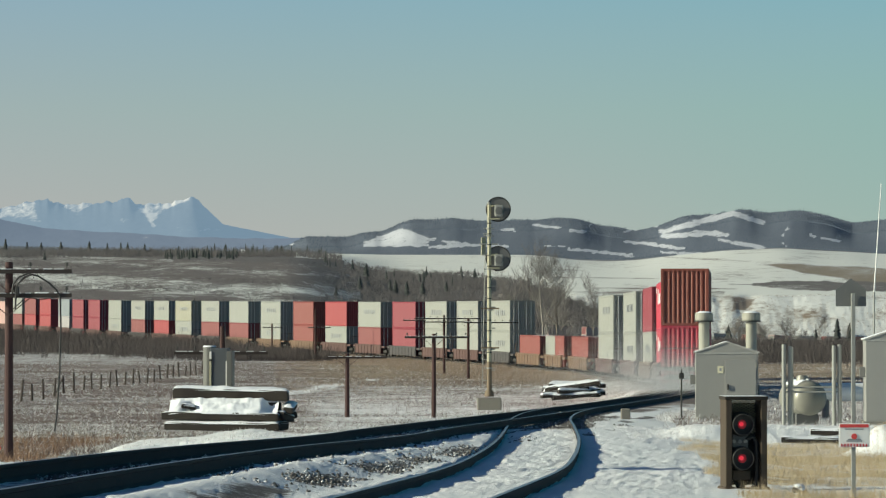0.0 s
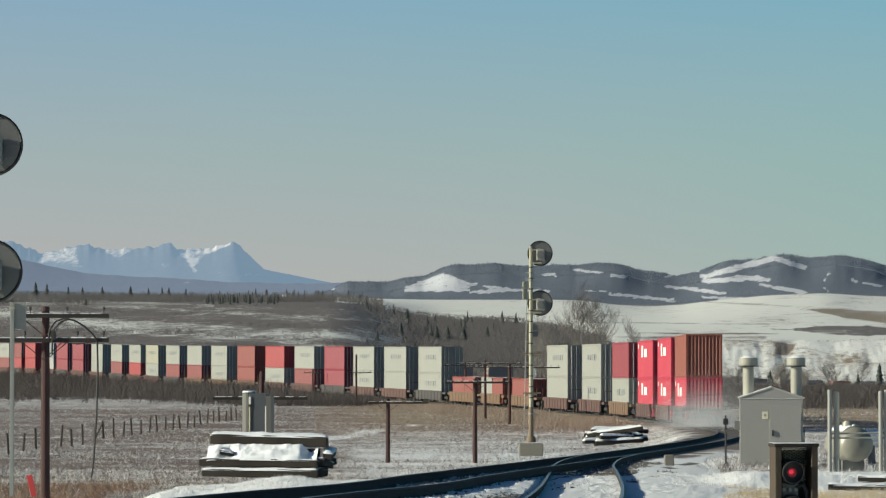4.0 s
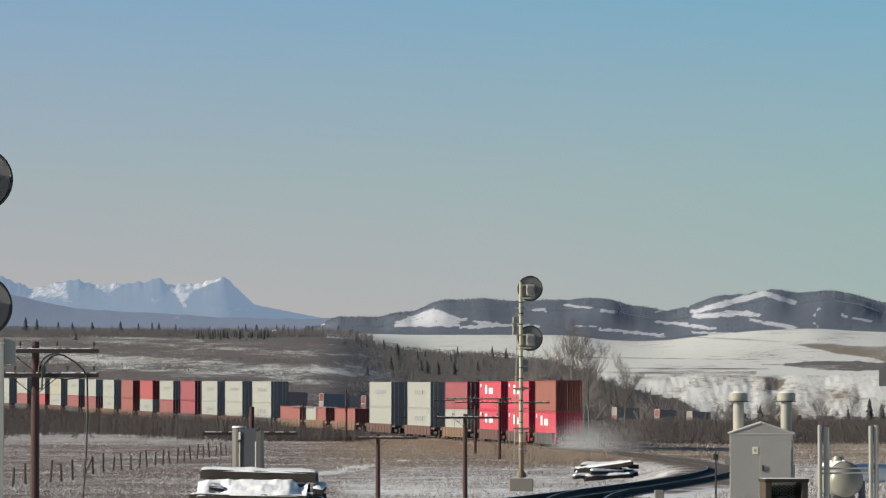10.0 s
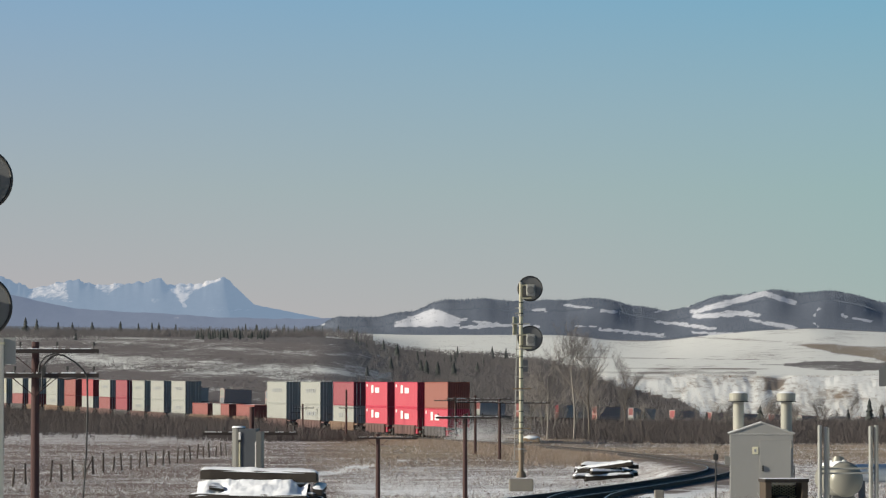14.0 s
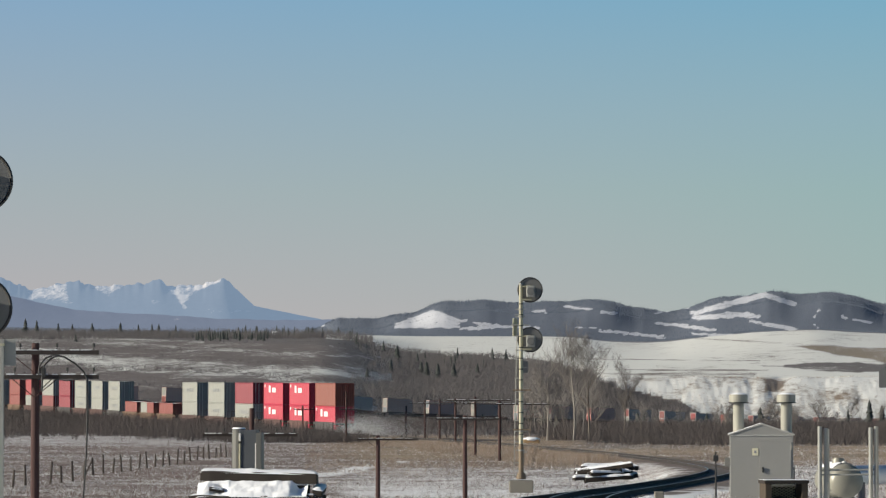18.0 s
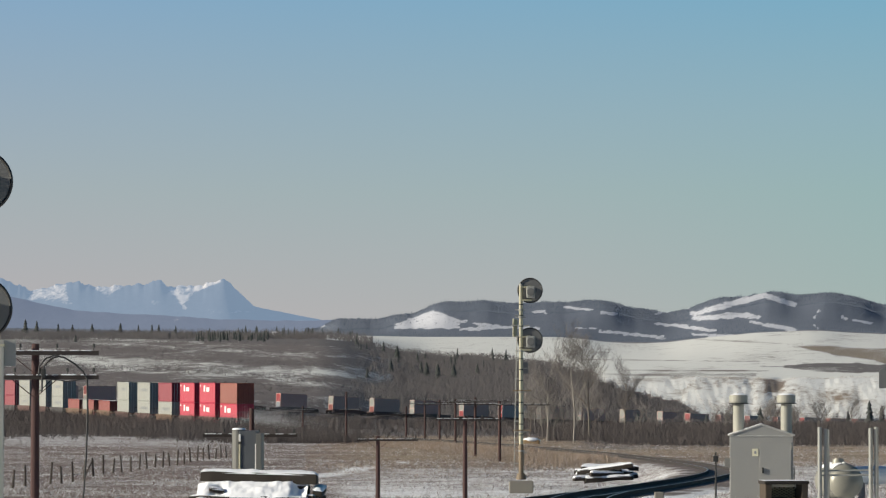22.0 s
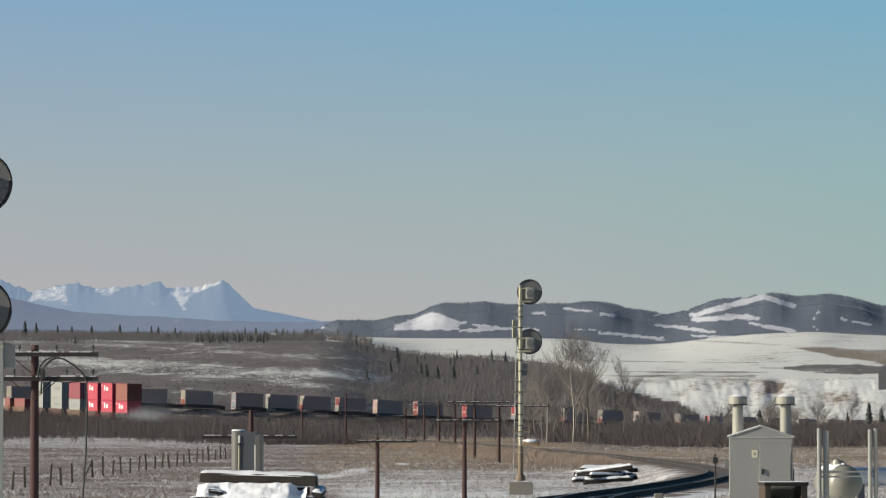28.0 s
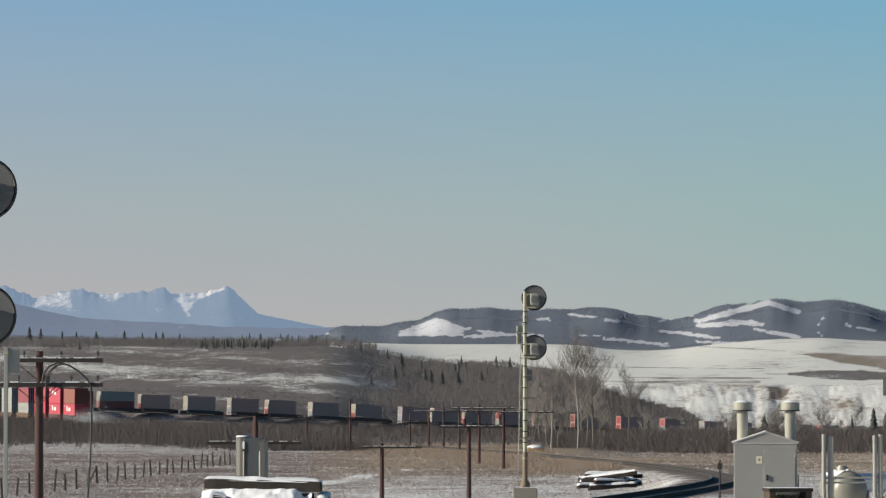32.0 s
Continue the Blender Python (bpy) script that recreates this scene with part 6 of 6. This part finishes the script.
k = land_covers(x, y, z)[4] > rg.uniform(0.25, 1.1, len(x))
x, y, z = x[k], y[k], z[k]
stone_field("ballast_stones", "dark loose ballast stones in thin snow", x, y, z, rg.uniform(0.012, 0.034, len(x)), 20)
# brush along the far side of the meadow
x, y, z, rg = scatter(24000, -150, 620, 440, 740, 25, 6.0, lambda x, y, u, r: (u < 540 + 60 * wavy(x, y, 15, 3)) & (r < (0.85 + 0.4 * wavy(x, y, 12, 1)) * (0.03 + 0.97 * smooth01(y + 18 * wavy(x, y, 9, 1), 480, 535))))
sliver_field("willow_brush", "dense grey-brown willow brush along the line", x, y, z, rg.uniform(0.6, 1.7, len(x)) * (0.85 + 0.25 * wavy(x, y, 9, 2)), rg.uniform(0.02, 0.05, len(x)), 0.36, M_brush, "brush", 5, 9)
# and close beside it, hiding the running gear
rg = np.random.default_rng(55)
i = rg.integers(440, 800, 15000)
tan = LINE[i + 1, :2] - LINE[i, :2]
tan = tan / np.linalg.norm(tan, axis=1)[:, None]
off = 3.6 + 24 * rg.beta(1, 2.2, len(i))
x, y = LINE[i, 0] - tan[:, 1] * off, LINE[i, 1] + tan[:, 0] * off
keep = (rg.uniform(0, 1, len(i)) < 0.8 + 0.4 * wavy(x, y, 12, 1)) & (x / y * F + 784 < 640 + 40 * wavy(x, y, 14, 2))
x, y = x[keep], y[keep]
z = ground_z(x, y)
sliver_field("trackside_brush", "dark leafless brush beside the embankment", x, y, z, rg.uniform(1.3, 3.1, len(x)) * (1 - 0.35 * smooth01(x / y * F + 784, 440, 560)), rg.uniform(0.02, 0.05, len(x)), 0.36, M_brush, "brush", 15, 8)
x, y, z, rg = scatter(12000, 150, 1600, 520, 1060, 26, 6.0, lambda x, y, u, r: r < 0.55 + 0.5 * wavy(x, y, 25, 1))
sliver_field("thicket", "leafless thicket behind the meadow", x, y, z, rg.uniform(1.0, 3.2, len(x)) * np.clip((y - 420) / 250, 0.3, 1), rg.uniform(0.03, 0.07, len(x)), 0.28, M_brush, "brush", 6, 8)
x, y, z, rg = scatter(19000, 940, 1680, 385, 760, 71, 6.0, lambda x, y, u, r: r < (0.75 + 0.4 * wavy(x, y, 16, 1)) * smooth01(u + 30 * wavy(x, y, 13, 2), 940, 1010) * smooth01(y + 16 * wavy(x, y, 10, 3) + 45 * smooth01(u, 1020, 1120), 440, 480), 0.3)
sliver_field("valley_brush", "dark leafless brush in the valley below the line", x, y, z, rg.uniform(0.9, 3.0, len(x)) * (0.8 + 0.35 * wavy(x, y, 11, 2)), rg.uniform(0.025, 0.055, len(x)), 0.38, M_brush, "brush", 71, 9)
# woods beyond the far loop of the line
x, y, z, rg = scatter(30000, 590, 1130, 1240, 2800, 27, 9.0, lambda x, y, u, r: (y - x > 1262) & (y < 2720 - 1.6 * (u - 700)) & (r < smooth01(u + 40 * wavy(x, y, 50, 1), 620, 760)) & (u < 1130 - 60 * smooth01(y, 1400, 1600)))
k = 705 - (z - EYE) / y * F > wood_edge(x / y * F + 784) + 4 + 3 * wavy(x, y, 21, 2)
x, y, z = x[k], y[k], z[k]
sliver_field("bare_woods", "grey leafless aspen woods", x, y, z, rg.uniform(1.8, 5.2, len(x)) * (1.15 - 0.45 * smooth01(y, 1400, 2200)) * (0.85 + 0.25 * wavy(x, y, 40, 2)), rg.uniform(0.04, 0.09, len(x)), 0.34, M_woodtwig, "woods", 7, 13)
x, y, z, rg = scatter(2600, 1090, 1640, 1010, 1385, 28, 9.0)
sliver_field("valley_trees", "leafless trees at the foot of the cut bank", x, y, z, rg.uniform(2.0, 5.0, len(x)), rg.uniform(0.06, 0.13, len(x)), 0.28, M_woodtwig, "woods", 8, 12)
x, y, z, rg = scatter(9000, 930, 1330, 1262, 1500, 72, 9.0, lambda x, y, u, r: (y - x > 1256) & (r < 1.1 - 0.75 * smooth01(u, 1190, 1260)))
k = 705 - (z - EYE) / y * F > wood_edge(x / y * F + 784) + 9 + 5 * wavy(x, y, 13, 2)
x, y, z = x[k], y[k], z[k]
sliver_field("valley_woods", "grey leafless woods behind the far line", x, y, z, rg.uniform(2.2, 5.2, len(x)) * (0.9 + 0.25 * wavy(x, y, 17, 1)), rg.uniform(0.05, 0.10, len(x)), 0.24, M_woodtwig, "woods", 72, 13)
i = np.random.default_rng(56).uniform(0, 1, (3, 3600))
u, gap = 1020 + 620 * i[0], 6 + 45 * i[1] ** 1.5
y = (1204 - gap) / (1 - (u - 784) / F)          # on the near side of the far line
x = (u - 784) / F * y
sliver_field("far_brush", "leafless brush before the far line", x, y, ground_z(x, y), 1.6 + 3.2 * i[2] * (0.75 + 0.3 * wavy(x, y, 14, 1)), 0.05 + 0.06 * i[1], 0.28, M_woodtwig, "brush", 17, 10)
x, y, z, rg = scatter(17000, -250, 660, 1960, 2620, 29, 9.0, lambda x, y, u, r: (r < 0.55 + 0.5 * wavy(x, y, 60, 1)) & (y > 2000 + 0.3 * u))
sliver_field("hilltop_woods", "grey woods along the hilltop", x, y, z, rg.uniform(2.0, 5.5, len(x)), rg.uniform(0.06, 0.12, len(x)), 0.28, M_woodtwig, "woods", 9, 11)


# rough grass over the hillside and on the cut bank
x, y, z, rg = scatter(60000, -260, 720, 1175, 2000, 64, 9.0, lambda x, y, u, r: r < 0.35 + 0.6 * wavy(x, y, 30, 1) + 0.3 * wavy(x, y, 9, 2), -0.6)
n = len(x)
sliver_field("hillside_grass", "rough grass and low brush over the hillside", x, y, z, rg.uniform(0.25, 1.0, n), rg.uniform(0.10, 0.28, n), 0.6, M_woodtwig, "grass", 21, 2)
x, y, z, rg = scatter(9000, 1060, 1640, 1385, 1500, 65, 9.0, lambda x, y, u, r: r < 0.25 + 0.6 * wavy(x, y, 14, 1))
n = len(x)
sliver_field("bank_brush", "low brush dotted over the cut bank", x, y, z, rg.uniform(0.2, 0.8, n), rg.uniform(0.08, 0.2, n), 0.5, M_straw2, "brush", 22, 2)


def fir_mesh(name, xs, ys, zs, hs, seed, tiers=5, n=7, wide=1.0):
    """Spruces: ragged rings of drooping boughs round a stem."""
    rg = np.random.default_rng(seed)
    p = np.stack([xs, ys, zs], 1).astype(float)
    h = np.asarray(hs, float)
    m = len(h)
    r = h * rg.uniform(0.15, 0.22, m) * wide
    per = tiers * (n + 1) + 4
    v = np.zeros((m, per, 3))
    tris = []
    step = 0.86 / tiers
    for k in range(tiers):
        c = k * (n + 1)
        v[:, c] = p
        v[:, c, 2] += h * min(1.0, 0.06 + step * k + step * 1.75)
        if k == tiers - 1:
            v[:, c, 2] = p[:, 2] + h
        a0 = rg.uniform(0, 6.3, m)
        for i in range(n):
            q = r * (1 - 0.85 * k / tiers) * rg.uniform(0.65, 1.15, m)
            w = a0 + 6.2832 * i / n
            v[:, c + 1 + i] = p + np.stack([q * np.cos(w), q * np.sin(w), h * (0.06 + step * k + rg.uniform(-0.03, 0.05, m))], 1)
            tris.append((c, c + 1 + i, c + 1 + (i + 1) % n))
    c = tiers * (n + 1)
    for i, w in enumerate((0, 2.1, 4.2)):
        v[:, c + i] = p + np.stack([0.02 * h * math.cos(w), 0.02 * h * math.sin(w), -0.3 + 0 * h], 1)
    v[:, c + 3] = p + np.stack([0 * h, 0 * h, h * 0.5], 1)
    tris += [(c, c + 1, c + 3), (c + 1, c + 2, c + 3), (c + 2, c, c + 3)]
    t = (np.arange(m)[:, None, None] * per + np.array(tris)[None]).reshape(-1)
    me = bpy.data.meshes.new(name)
    me.vertices.add(m * per), me.vertices.foreach_set("co", v.ravel())
    me.loops.add(len(t)), me.loops.foreach_set("vertex_index", t)
    me.polygons.add(len(t) // 3), me.polygons.foreach_set("loop_start", np.arange(0, len(t), 3))
    me.materials.append(M_fir)
    me.update(calc_edges=True)
    return me


# single spruces that stand out
for u, e, y, h in ((45, 590, 2400, 12.5), (65, 588, 2520, 11), (103, 588, 2540, 8.5), (128, 588, 2540, 8), (134, 603, 1900, 4.5), (163, 588, 2540, 8.5), (213, 588, 2540, 9), (245, 588, 2540, 7.5),
                   (269, 588, 2540, 8), (281, 588, 2540, 8), (311, 588, 2540, 7), (371, 588, 2540, 5.5), (650, 660, 1550, 5), (692, 650, 1700, 8), (703, 622, 1900, 9), (755, 640, 1750, 8),
                   (775, 645, 1720, 9), (803, 640, 1750, 8), (745, 640, 1780, 7), (845, 632, 1800, 6), (1538, 760, 900, 8), (1345, 745, 1150, 9), (1250, 740, 1200, 7), (1300, 742, 1180, 7),
                   (1128, 735, 1260, 8), (1140, 735, 1250, 8), (1500, 752, 960, 6), (1560, 756, 930, 7)):
    x = (u - 784) / F * y
    z = gz(x, y)
    t = empty("spruce", Matrix.Translation((x, y, z)), "lone dark spruce among leafless trees", "tree", "spruces in the woods")
    put("crown", fir_mesh("crown", [0], [0], [0], [h * 0.9], int(u), 7, 9, 1.6), t)
x, y, z, rg = scatter(80, 335, 475, 1950, 2250, 30, 9)
tagged(put("spruce_row", fir_mesh("spruce_row", x, y, z, rg.uniform(3.2, 5.8, len(x)), 3)), "row of dark spruces on the hillside", "woods", kind="stuff")
x, y, z, rg = scatter(26, 620, 900, 1850, 2250, 31, 9, lambda x, y, u, r: r < 0.8)
tagged(put("field_edge_spruces", fir_mesh("field_edge_spruces", x, y, z, rg.uniform(3, 7, len(x)), 4)), "scattered spruces at the edge of the snow field", "woods", kind="stuff")
x, y, z, rg = scatter(34, 420, 640, 2300, 2700, 32, 9)
tagged(put("hilltop_spruces", fir_mesh("hilltop_spruces", x, y, z, rg.uniform(3, 6.5, len(x)), 5)), "scattered spruces along the hilltop", "woods", kind="stuff")


def forest_on_hills():
    rg = np.random.default_rng(33)
    n = 42000
    u, y = rg.uniform(540, 1640, n), rg.uniform(3150, 4300, n)
    x = (u - 784) / F * y
    z = base_z(x, y)
    snow = land_covers(x, y, z)[0]
    ok = (snow + rg.uniform(-0.12, 0.12, n) < 0.30) | (rg.uniform(0, 1, n) < 0.035)
    x, y, z = x[ok], y[ok], z[ok]
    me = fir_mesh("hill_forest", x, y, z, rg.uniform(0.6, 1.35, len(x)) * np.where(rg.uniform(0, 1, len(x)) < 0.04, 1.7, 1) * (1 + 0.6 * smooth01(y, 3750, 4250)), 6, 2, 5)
    me.materials[0] = M_hazyfir
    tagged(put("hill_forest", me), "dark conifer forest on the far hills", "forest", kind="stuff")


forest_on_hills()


# ---------------------------------------------------------------- snow whirled up behind the last car
M_flake = island_material("snow_flakes", [(0.56, 0.56, 0.58), (0.66, 0.66, 0.68)])


def whirl(seed, n, length, width, height):
    """A loose cloud of flakes, densest low down and close to the car."""
    rg = np.random.default_rng(seed)
    f = rg.beta(1.1, 2.2, n)
    p = np.stack([rg.normal(0, 1, n) * width * (0.5 + 0.8 * f) - 2.5 * f, -f * length, np.abs(rg.normal(0, 1, n)) * height * (0.45 + 0.7 * f) + 0.05], 1)
    d = rg.normal(0, 1, (n, 3, 3))
    v = (p[:, None, :] + d / np.linalg.norm(d, axis=2)[:, :, None] * rg.uniform(0.005, 0.011, n)[:, None, None]).reshape(-1, 3)
    me = bpy.data.meshes.new("snow_dust")
    me.vertices.add(3 * n), me.vertices.foreach_set("co", v.ravel())
    me.loops.add(3 * n), me.loops.foreach_set("vertex_index", np.arange(3 * n))
    me.polygons.add(n), me.polygons.foreach_set("loop_start", np.arange(0, 3 * n, 3))
    me.materials.append(M_flake)
    me.update(calc_edges=True)
    return tagged(put("snow_dust", me), "fine snow whirled up behind the last car", "snow dust", kind="stuff")


TRAIN.append((whirl(41, 560000, 44, 2.0, 1.6), -13.5, 0.0))

motions()
